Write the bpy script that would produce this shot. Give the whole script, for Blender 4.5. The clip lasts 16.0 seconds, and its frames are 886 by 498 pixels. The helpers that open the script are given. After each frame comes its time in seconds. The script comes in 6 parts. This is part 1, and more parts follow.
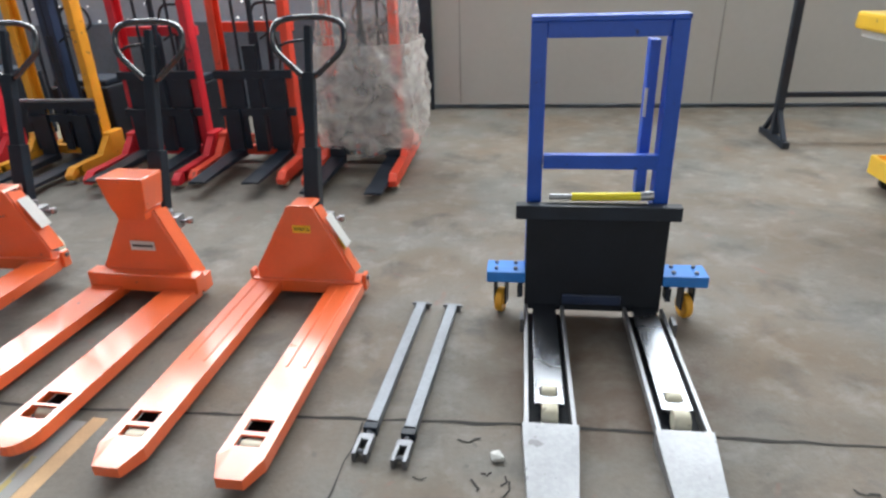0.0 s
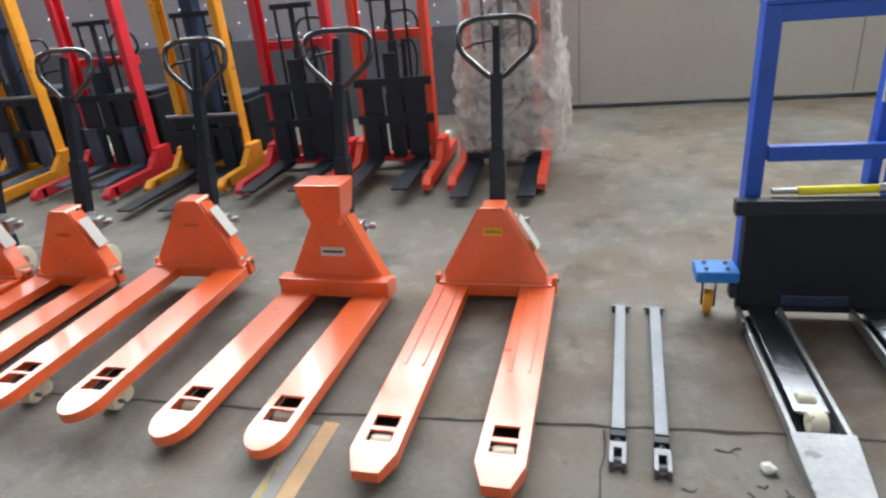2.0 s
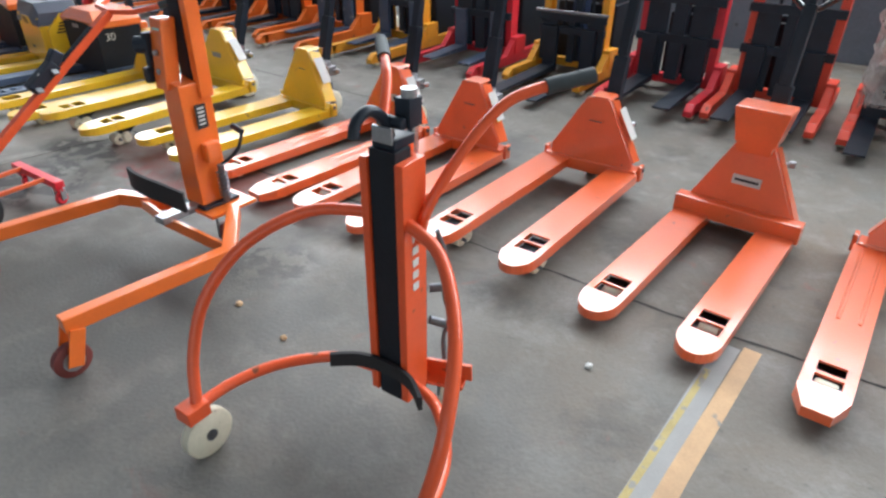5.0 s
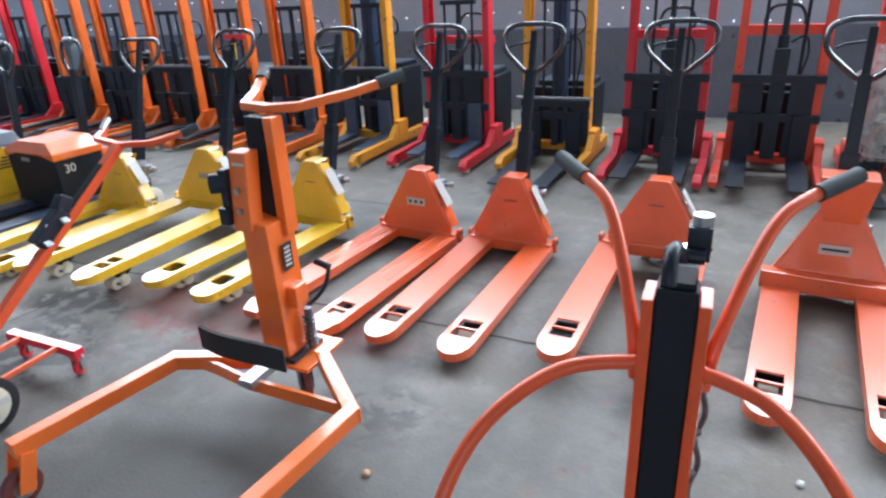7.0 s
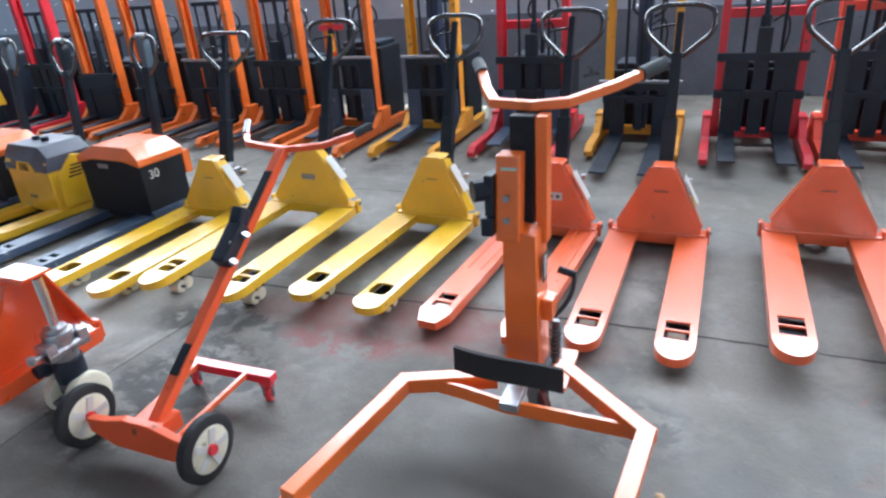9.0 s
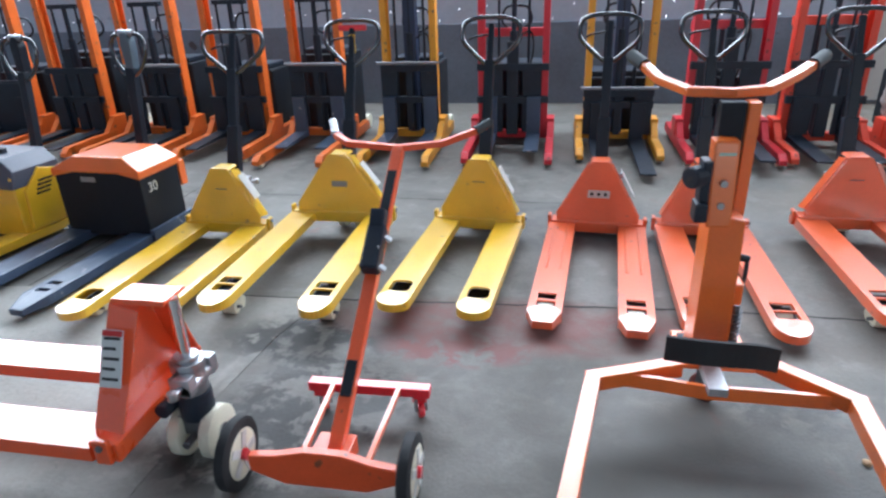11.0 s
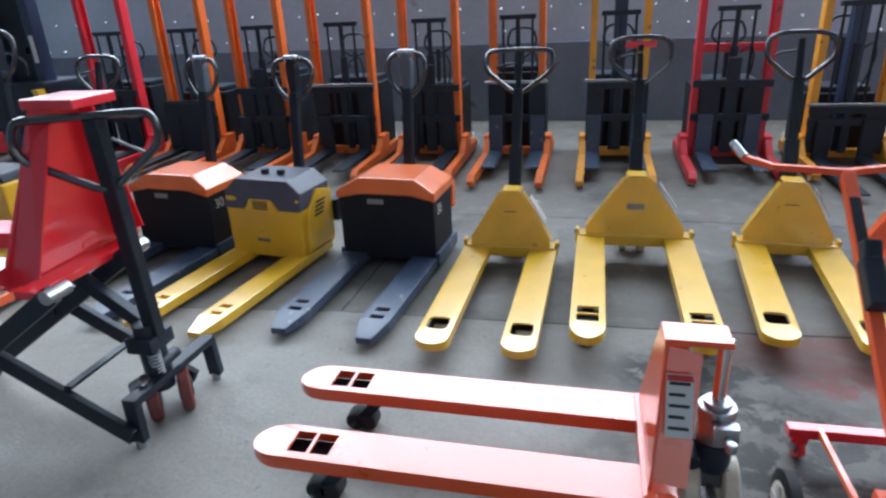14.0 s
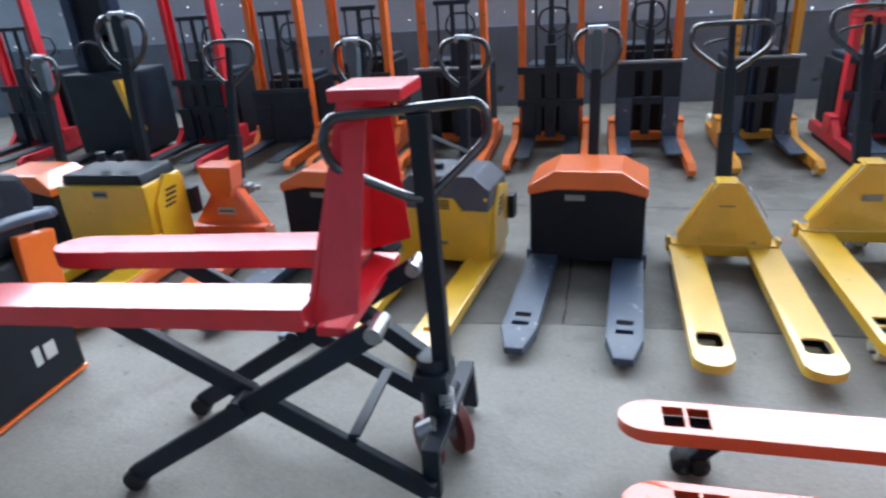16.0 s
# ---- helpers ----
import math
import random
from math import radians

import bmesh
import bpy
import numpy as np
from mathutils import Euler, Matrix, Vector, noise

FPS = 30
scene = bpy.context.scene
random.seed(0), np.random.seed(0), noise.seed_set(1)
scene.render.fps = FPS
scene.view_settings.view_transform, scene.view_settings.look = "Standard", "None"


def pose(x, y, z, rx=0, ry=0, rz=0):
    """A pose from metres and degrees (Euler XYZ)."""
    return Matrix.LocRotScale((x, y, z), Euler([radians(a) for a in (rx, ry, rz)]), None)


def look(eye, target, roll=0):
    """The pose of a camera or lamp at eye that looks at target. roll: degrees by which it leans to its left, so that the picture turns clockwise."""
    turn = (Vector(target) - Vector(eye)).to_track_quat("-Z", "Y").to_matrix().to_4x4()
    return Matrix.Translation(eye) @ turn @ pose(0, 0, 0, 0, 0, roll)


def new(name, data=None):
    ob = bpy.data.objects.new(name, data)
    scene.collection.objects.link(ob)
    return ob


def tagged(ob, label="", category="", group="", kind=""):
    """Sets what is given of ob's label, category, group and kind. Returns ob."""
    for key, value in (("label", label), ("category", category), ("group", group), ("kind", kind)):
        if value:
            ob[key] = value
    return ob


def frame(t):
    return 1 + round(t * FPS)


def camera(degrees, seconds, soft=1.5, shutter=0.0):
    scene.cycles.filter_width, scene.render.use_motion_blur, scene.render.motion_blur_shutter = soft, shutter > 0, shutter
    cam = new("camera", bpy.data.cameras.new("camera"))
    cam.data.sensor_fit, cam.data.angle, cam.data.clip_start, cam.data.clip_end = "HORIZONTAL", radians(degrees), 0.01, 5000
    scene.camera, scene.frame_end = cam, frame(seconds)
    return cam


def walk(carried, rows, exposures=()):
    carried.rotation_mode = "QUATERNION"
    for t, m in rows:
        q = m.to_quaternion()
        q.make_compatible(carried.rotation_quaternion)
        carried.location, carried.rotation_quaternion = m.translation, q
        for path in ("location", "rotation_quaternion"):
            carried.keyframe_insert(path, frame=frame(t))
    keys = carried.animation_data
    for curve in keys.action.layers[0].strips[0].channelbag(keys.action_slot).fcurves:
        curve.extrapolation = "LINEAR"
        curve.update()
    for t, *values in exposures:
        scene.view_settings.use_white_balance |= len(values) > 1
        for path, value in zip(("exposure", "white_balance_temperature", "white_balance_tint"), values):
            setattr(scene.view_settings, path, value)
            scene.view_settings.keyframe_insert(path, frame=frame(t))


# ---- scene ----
cam = camera(70.8, 16.0, soft=2.5, shutter=0.25)
PATH = [
    (0, (-0.014, 0.322, 1.437), (-0.252, 2.123, 0.6), -1.8),
    (0.5, (-0.168, 0.228, 1.438), (-0.281, 2.066, 0.659), -2.4),
    (1, (-0.289, 0.179, 1.432), (-0.562, 1.986, 0.621), -3.7),
    (1.5, (-0.41, 0.2, 1.425), (-0.798, 1.983, 0.605), -3.4),
    (2, (-0.6, 0.281, 1.425), (-1.04, 2.057, 0.619), -5.4),
    (2.5, (-0.785, 0.312, 1.41), (-1.232, 2.07, 0.568), -1.5),
    (3, (-0.956, 0.184, 1.421), (-1.551, 1.86, 0.504), -1.8),
    (3.5, (-1.05, 0.037, 1.426), (-1.858, 1.631, 0.527), -1.3),
    (4, (-1.107, -0.042, 1.401), (-2.134, 1.367, 0.421), 1.1),
    (4.2, (-1.142, -0.063, 1.407), (-2.235, 1.268, 0.391), 0.9),
    (6.3, (-1.902, -0.266, 1.424), (-2.691, 1.339, 0.528), -0.4),
    (6.5, (-1.999, -0.282, 1.444), (-2.807, 1.336, 0.591), -1.0),
    (7, (-2.199, -0.267, 1.454), (-3.02, 1.38, 0.671), -2.9),
    (7.5, (-2.402, -0.301, 1.446), (-3.091, 1.419, 0.693), -1.8),
    (8, (-2.629, -0.429, 1.464), (-3.251, 1.306, 0.687), -4.2),
    (8.5, (-2.869, -0.492, 1.482), (-3.565, 1.201, 0.677), -1.9),
    (9, (-3.147, -0.477, 1.504), (-3.882, 1.188, 0.675), -4.3),
    (9.5, (-3.398, -0.511, 1.472), (-3.91, 1.229, 0.63), -3.2),
    (12, (-4.716, -0.783, 1.459), (-5.049, 1.021, 0.664), -1.9),
    (12.5, (-4.981, -0.689, 1.458), (-5.468, 1.082, 0.667), -4.3),
    (13, (-5.199, -0.67, 1.443), (-5.666, 1.13, 0.707), -1.1),
    (13.5, (-5.455, -0.801, 1.493), (-5.872, 1.013, 0.759), -4.9),
    (14, (-5.686, -0.851, 1.509), (-6.14, 0.945, 0.755), -2.9),
    (14.5, (-5.974, -0.76, 1.502), (-6.451, 1.029, 0.743), -2.3),
    (15, (-6.237, -0.757, 1.497), (-6.602, 1.074, 0.779), -0.8),
    (15.5, (-6.545, -0.751, 1.498), (-6.851, 1.047, 0.676), -1.6),
    (16, (-6.825, -0.707, 1.509), (-7.281, 1.069, 0.71), -4.1),
]
walk(cam, [(t, look(eye, target, roll)) for t, eye, target, roll in PATH],
     exposures=[(0, -0.12, 6800, 10), (3.5, -0.16, 6950, 10), (6.5, 0.05, 6000, 10), (9.5, 0.1, 5950, 10), (12.0, -0.12, 5850, 10), (12.5, -0.31, 5850, 10), (13.0, -0.40, 5850, 10), (14.0, -0.37, 5850, 10), (14.5, -0.30, 5850, 10), (15.0, -0.15, 5900, 10), (15.5, -0.22, 5900, 10), (16, -0.24, 5900, 10)])

# ---- light ----
world = bpy.data.worlds.new("daylight")
scene.world = world
world.use_nodes = True
_wn = world.node_tree
_sky = _wn.nodes.new("ShaderNodeTexSky")
_sky.sky_type, _sky.sun_disc = "NISHITA", False
_sky.sun_elevation, _sky.sun_rotation = radians(35), radians(200)
_wn.links.new(_sky.outputs[0], _wn.nodes["Background"].inputs[0])
_wn.nodes["Background"].inputs[1].default_value = 0.12


def area_light(name, place, target, width, height, power, tint):
    lamp = bpy.data.lights.new(name, "AREA")
    lamp.shape, lamp.size, lamp.size_y, lamp.energy, lamp.color = "RECTANGLE", width, height, power, tint
    ob = new(name, lamp)
    ob.matrix_world = look(place, target)
    return ob


# daylight through the clerestory band high in the north wall
area_light("clerestory_daylight", (-6.0, 7.02, 4.95), (-6.0, 3.0, 2.9), 25.0, 3.2, 3250, (0.88, 0.95, 1.0))
# added fill lamps behind and to the east, with no visible source
area_light("doorway_daylight", (1.4, -9.6, 2.4), (-1.6, 2.0, 0.8), 8.6, 4.2, 120, (0.95, 0.98, 1.0))
area_light("doorway_daylight", (9.7, 1.0, 2.7), (0.0, 3.5, 0.6), 5.6, 3.2, 150, (1.0, 0.95, 0.88))

# ---- materials ----


def material(name, colour, rough=0.5, metal=0.0, vary=0.12, scale=6.0, bump=0.0, bump_scale=60.0, wear=None, wear_amount=0.0, coat=0.0, spots=18.0, ior=1.7, gloss=0.5):
    """Painted, metal or plastic surface with broad staining, fine grain and, where asked, chips of another colour."""
    m = bpy.data.materials.new(name)
    m.use_nodes = True
    nt = m.node_tree
    n, l = nt.nodes, nt.links
    bsdf = n["Principled BSDF"]
    co = n.new("ShaderNodeTexCoord")
    info = n.new("ShaderNodeObjectInfo")
    shift = n.new("ShaderNodeVectorMath")
    shift.operation = "MULTIPLY_ADD"
    l.new(info.outputs["Random"], shift.inputs[0])
    shift.inputs[1].default_value = (7.0, 11.0, 5.0)
    l.new(co.outputs["Object"], shift.inputs[2])
    broad = n.new("ShaderNodeTexNoise")
    broad.inputs["Scale"].default_value, broad.inputs["Detail"].default_value = scale, 5
    l.new(shift.outputs[0], broad.inputs["Vector"])
    fine = n.new("ShaderNodeTexNoise")
    fine.inputs["Scale"].default_value, fine.inputs["Detail"].default_value = scale * 14, 3
    l.new(shift.outputs[0], fine.inputs["Vector"])
    ramp = n.new("ShaderNodeValToRGB")
    ramp.color_ramp.elements[0].position, ramp.color_ramp.elements[1].position = 0.3, 0.7
    lo, hi = [max(0, c * (1 - vary)) for c in colour], [min(1, c * (1 + vary)) for c in colour]
    ramp.color_ramp.elements[0].color, ramp.color_ramp.elements[1].color = (*lo, 1), (*hi, 1)
    mixv = n.new("ShaderNodeMath")
    mixv.operation = "MULTIPLY_ADD"
    l.new(fine.outputs["Fac"], mixv.inputs[0])
    mixv.inputs[1].default_value = 0.35
    sub = n.new("ShaderNodeMath")
    sub.operation = "MULTIPLY_ADD"
    l.new(broad.outputs["Fac"], sub.inputs[0])
    sub.inputs[1].default_value, sub.inputs[2].default_value = 0.9, -0.12
    l.new(sub.outputs[0], mixv.inputs[2])
    l.new(mixv.outputs[0], ramp.inputs[0])
    last = ramp.outputs[0]
    if wear:
        chips = n.new("ShaderNodeTexNoise")
        chips.inputs["Scale"].default_value, chips.inputs["Detail"].default_value = spots, 8
        l.new(shift.outputs[0], chips.inputs["Vector"])
        step = n.new("ShaderNodeValToRGB")
        step.color_ramp.elements[0].position, step.color_ramp.elements[1].position = 0.70 - wear_amount, 0.74 - wear_amount
        l.new(chips.outputs["Fac"], step.inputs[0])
        mix = n.new("ShaderNodeMix")
        mix.data_type = "RGBA"
        l.new(step.outputs[0], mix.inputs[0])
        l.new(last, mix.inputs[6])
        mix.inputs[7].default_value = (*wear, 1)
        last = mix.outputs[2]
    l.new(last, bsdf.inputs["Base Color"])
    rr = n.new("ShaderNodeMapRange")
    rr.inputs["To Min"].default_value, rr.inputs["To Max"].default_value = max(0.03, rough - 0.1), min(1, rough + 0.12)
    l.new(broad.outputs["Fac"], rr.inputs["Value"])
    l.new(rr.outputs[0], bsdf.inputs["Roughness"])
    bsdf.inputs["Metallic"].default_value = metal
    bsdf.inputs["Specular IOR Level"].default_value = gloss
    bsdf.inputs["Coat Weight"].default_value = coat
    if coat:
        bsdf.inputs["IOR"].default_value = ior
    bsdf.inputs["Coat Roughness"].default_value = 0.13
    if bump:
        bn = n.new("ShaderNodeTexNoise")
        bn.inputs["Scale"].default_value, bn.inputs["Detail"].default_value = bump_scale, 4
        l.new(shift.outputs[0], bn.inputs["Vector"])
        b = n.new("ShaderNodeBump")
        b.inputs["Strength"].default_value, b.inputs["Distance"].default_value = bump, 0.01
        l.new(bn.outputs["Fac"], b.inputs["Height"])
        l.new(b.outputs[0], bsdf.inputs["Normal"])
    return m


ORANGE = material("orange paint", (0.86, 0.13, 0.026), 0.32, vary=0.08, bump=0.06, bump_scale=180, wear=(0.45, 0.10, 0.05), wear_amount=0.02, coat=1.0)
DEEP_ORANGE = material("deep orange paint", (0.85, 0.165, 0.02), 0.32, vary=0.08, bump=0.06, bump_scale=180, coat=0.6, ior=1.55)
TUBE_ORANGE = material("red-orange paint", (0.78, 0.10, 0.025), 0.38, vary=0.1, bump=0.05, bump_scale=160, wear=(0.25, 0.07, 0.03), wear_amount=0.04, coat=0.25, ior=1.5)
MAST_ORANGE = material("mast orange paint", (0.78, 0.17, 0.025), 0.4, vary=0.12, bump=0.05, bump_scale=120, wear=(0.2, 0.1, 0.06), wear_amount=0.05)
YELLOW = material("yellow paint", (0.84, 0.50, 0.016), 0.32, vary=0.08, bump=0.06, bump_scale=180, wear=(0.5, 0.28, 0.06), wear_amount=0.02, coat=0.7)
MAST_YELLOW = material("mast yellow paint", (0.80, 0.36, 0.03), 0.42, vary=0.12, wear=(0.25, 0.14, 0.06), wear_amount=0.05)
RED = material("red paint", (0.76, 0.018, 0.034), 0.33, vary=0.1, bump=0.06, bump_scale=180, coat=0.75, ior=1.55)
MAST_RED = material("mast red paint", (0.66, 0.028, 0.045), 0.4, vary=0.12, wear=(0.2, 0.03, 0.03), wear_amount=0.04)
MAST_RED_ORANGE = material("mast vermilion paint", (0.80, 0.075, 0.035), 0.4, vary=0.12, wear=(0.25, 0.05, 0.03), wear_amount=0.04)
BLUE = material("blue paint", (0.008, 0.085, 0.50), 0.4, vary=0.12, bump=0.05, wear=(0.02, 0.04, 0.14), wear_amount=0.05)
BRIGHT_BLUE = material("bright blue paint", (0.02, 0.20, 0.62), 0.35, vary=0.1, bump=0.05)
BLACK = material("black paint", (0.011, 0.018, 0.031), 0.46, vary=0.3, bump=0.05, bump_scale=140, wear=(0.03, 0.03, 0.035), wear_amount=0.02, gloss=0.38)
NAVY = material("navy mast paint", (0.016, 0.028, 0.065), 0.4, vary=0.3, bump=0.05)
SATIN_BLACK = material("satin black tube paint", (0.012, 0.018, 0.028), 0.38, gloss=0.3, vary=0.3, bump=0.04, bump_scale=120)
TONGUE_STEEL = material("rolled steel strip", (0.42, 0.44, 0.48), 0.24, metal=1.0, vary=0.12, scale=4, bump=0.04, bump_scale=60)
GLOSS_BLACK = material("gloss black grip tube", (0.012, 0.017, 0.026), 0.2, vary=0.3, coat=0.5)
GALVANISED = material("dull galvanised steel", (0.20, 0.215, 0.24), 0.5, metal=0.6, vary=0.2, scale=5, bump=0.06, bump_scale=90)
DULL_BLACK = material("dull black sheet", (0.009, 0.012, 0.018), 0.6, vary=0.3, bump=0.1, gloss=0.3)
SLATE = material("slate blue-grey paint", (0.052, 0.078, 0.13), 0.36, vary=0.15, bump=0.05, wear=(0.22, 0.23, 0.26), wear_amount=0.05)
GREY_COVER = material("grey plastic cover", (0.075, 0.085, 0.115), 0.4, vary=0.12, bump=0.05)
STEEL = material("worn bright steel", (0.36, 0.37, 0.39), 0.46, metal=0.85, vary=0.18, scale=4, bump=0.08, bump_scale=90, wear=(0.22, 0.22, 0.23), wear_amount=0.06)
DARK_STEEL = material("dark steel", (0.16, 0.165, 0.18), 0.42, metal=0.8, vary=0.25, bump=0.06)
ZINC = material("zinc plated casting", (0.42, 0.435, 0.46), 0.34, metal=0.85, vary=0.2, bump=0.1, bump_scale=120, wear=(0.2, 0.2, 0.22), wear_amount=0.06)
CHROME = material("chrome", (0.8, 0.8, 0.82), 0.14, metal=1.0, vary=0.05)
NYLON = material("cream nylon", (0.70, 0.66, 0.52), 0.45, vary=0.12, wear=(0.35, 0.31, 0.22), wear_amount=0.05)
AMBER = material("amber polyurethane", (0.75, 0.36, 0.03), 0.45, vary=0.15, wear=(0.3, 0.17, 0.05), wear_amount=0.05)
PU_RED = material("brown-red polyurethane", (0.16, 0.035, 0.03), 0.5, vary=0.2, wear=(0.25, 0.16, 0.13), wear_amount=0.05)
RUBBER = material("black rubber", (0.016, 0.016, 0.018), 0.75, vary=0.3, bump=0.15)
GRIP = material("grey rubber grip", (0.035, 0.045, 0.05), 0.7, vary=0.2)
WHITE_PAPER = material("white sticker", (0.60, 0.60, 0.58), 0.5, vary=0.06)
YELLOW_STICKER = material("yellow sticker", (0.80, 0.50, 0.03), 0.5, vary=0.06)
PRINT = material("black print", (0.02, 0.02, 0.02), 0.6, vary=0.1)
RED_PRINT = material("red print", (0.5, 0.03, 0.03), 0.6, vary=0.1)
GREEN_STICKER = material("pale green sticker", (0.45, 0.62, 0.52), 0.5, vary=0.08)
SAFETY_YELLOW = material("yellow plastic rod", (0.85, 0.72, 0.03), 0.4, vary=0.06)
POD = material("blue-grey control pod plastic", (0.085, 0.125, 0.16), 0.45, vary=0.15)


def floor_material(name="worn concrete", light=1.0, dirt=1.0):
    m = bpy.data.materials.new(name)
    m.use_nodes = True
    nt = m.node_tree
    n, l = nt.nodes, nt.links
    bsdf = n["Principled BSDF"]
    co = n.new("ShaderNodeTexCoord")

    def noise_tex(scale, detail, rough=0.55, dist=0.0):
        t = n.new("ShaderNodeTexNoise")
        t.inputs["Scale"].default_value, t.inputs["Detail"].default_value = scale, detail
        t.inputs["Roughness"].default_value, t.inputs["Distortion"].default_value = rough, dist
        l.new(co.outputs["Object"], t.inputs["Vector"])
        return t.outputs["Fac"]

    def ramp(fac, p0, p1, c0, c1, k=1.0):
        c0, c1 = [c * k for c in c0], [c * k for c in c1]
        r = n.new("ShaderNodeValToRGB")
        r.color_ramp.elements[0].position, r.color_ramp.elements[1].position = p0, p1
        r.color_ramp.elements[0].color, r.color_ramp.elements[1].color = (*c0, 1), (*c1, 1)
        l.new(fac, r.inputs[0])
        return r.outputs[0]

    def mix(fac, a, b, kind="MIX"):
        x = n.new("ShaderNodeMix")
        x.data_type, x.blend_type = "RGBA", kind
        if isinstance(fac, float):
            x.inputs[0].default_value = fac
        else:
            l.new(fac, x.inputs[0])
        l.new(a, x.inputs[6])
        if isinstance(b, tuple):
            x.inputs[7].default_value = (*b, 1)
        else:
            l.new(b, x.inputs[7])
        return x.outputs[2]

    base = ramp(noise_tex(0.7, 6), 0.32, 0.7, (0.138, 0.131, 0.116), (0.226, 0.218, 0.198), light)
    grain = ramp(noise_tex(45, 5), 0.3, 0.75, (0.80, 0.80, 0.80), (1.0, 1.0, 1.0))
    col = mix(0.85, base, grain, "MULTIPLY")
    rust = ramp(noise_tex(1.3, 7, 0.6, 0.6), 0.36, 0.68, (0, 0, 0), (0.78, 0.78, 0.78))
    place = n.new("ShaderNodeSeparateXYZ")
    l.new(co.outputs["Object"], place.inputs[0])
    side = n.new("ShaderNodeMapRange")
    side.interpolation_type = "SMOOTHSTEP"
    side.inputs["From Min"].default_value, side.inputs["From Max"].default_value = -5.0, 0.5
    side.inputs["To Min"].default_value = 0.12
    l.new(place.outputs["X"], side.inputs["Value"])
    amount = n.new("ShaderNodeMath")
    amount.operation = "MULTIPLY"
    l.new(rust, amount.inputs[0])
    l.new(side.outputs[0], amount.inputs[1])
    col = mix(amount.outputs[0], col, (0.165, 0.112, 0.068))
    oil = ramp(noise_tex(2.6, 8, 0.62, 0.4), 0.53, 0.68, (0, 0, 0), (0.62, 0.62, 0.62), dirt)
    col = mix(oil, col, (0.055, 0.052, 0.049))
    pale = ramp(noise_tex(5.5, 8, 0.65), 0.52, 0.72, (0, 0, 0), (0.45, 0.45, 0.45))
    col = mix(pale, col, (0.30, 0.292, 0.275))
    reds = ramp(noise_tex(3.4, 6, 0.6, 1.2), 0.645, 0.72, (0, 0, 0), (0.42, 0.42, 0.42), dirt)
    col = mix(reds, col, (0.26, 0.085, 0.065))
    # stains and darker patches with soft uneven edges; the small ones near black
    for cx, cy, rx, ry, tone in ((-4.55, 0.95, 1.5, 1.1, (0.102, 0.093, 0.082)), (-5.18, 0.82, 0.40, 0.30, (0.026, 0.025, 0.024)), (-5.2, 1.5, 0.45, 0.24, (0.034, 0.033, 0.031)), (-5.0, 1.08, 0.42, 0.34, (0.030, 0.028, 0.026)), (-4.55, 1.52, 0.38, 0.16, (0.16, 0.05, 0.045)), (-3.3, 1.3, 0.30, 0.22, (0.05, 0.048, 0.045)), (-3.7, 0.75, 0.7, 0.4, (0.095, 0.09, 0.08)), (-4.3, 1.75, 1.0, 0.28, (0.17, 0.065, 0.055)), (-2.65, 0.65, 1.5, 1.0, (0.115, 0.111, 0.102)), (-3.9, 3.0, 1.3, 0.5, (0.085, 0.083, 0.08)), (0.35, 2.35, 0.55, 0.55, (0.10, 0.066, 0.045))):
        mp = n.new("ShaderNodeMapping")
        mp.inputs["Location"].default_value, mp.inputs["Scale"].default_value = (-cx / rx, -cy / ry, 0), (1 / rx, 1 / ry, 1)
        l.new(co.outputs["Object"], mp.inputs["Vector"])
        ball = n.new("ShaderNodeTexGradient")
        ball.gradient_type = "SPHERICAL"
        l.new(mp.outputs[0], ball.inputs[0])
        both = n.new("ShaderNodeMath")
        both.operation = "MULTIPLY"
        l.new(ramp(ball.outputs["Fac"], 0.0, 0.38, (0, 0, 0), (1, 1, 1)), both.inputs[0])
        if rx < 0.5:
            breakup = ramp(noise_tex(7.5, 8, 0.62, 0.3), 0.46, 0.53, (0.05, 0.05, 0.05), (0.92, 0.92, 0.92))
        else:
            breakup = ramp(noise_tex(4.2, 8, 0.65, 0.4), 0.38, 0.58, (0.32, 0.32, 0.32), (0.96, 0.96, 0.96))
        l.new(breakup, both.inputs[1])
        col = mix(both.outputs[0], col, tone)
    speck = ramp(noise_tex(16, 8, 0.7, 0.3), 0.62, 0.70, (0, 0, 0), (0.55, 0.55, 0.55))
    col = mix(speck, col, (0.07, 0.066, 0.06))
    l.new(col, bsdf.inputs["Base Color"])
    l.new(ramp(noise_tex(3.0, 6), 0.3, 0.7, (0.50, 0.50, 0.50), (0.80, 0.80, 0.80)), bsdf.inputs["Roughness"])
    bsdf.inputs["Specular IOR Level"].default_value = 0.42
    b = n.new("ShaderNodeBump")
    b.inputs["Strength"].default_value, b.inputs["Distance"].default_value = 0.45, 0.005
    l.new(noise_tex(70, 6), b.inputs["Height"])
    l.new(b.outputs[0], bsdf.inputs["Normal"])
    return m


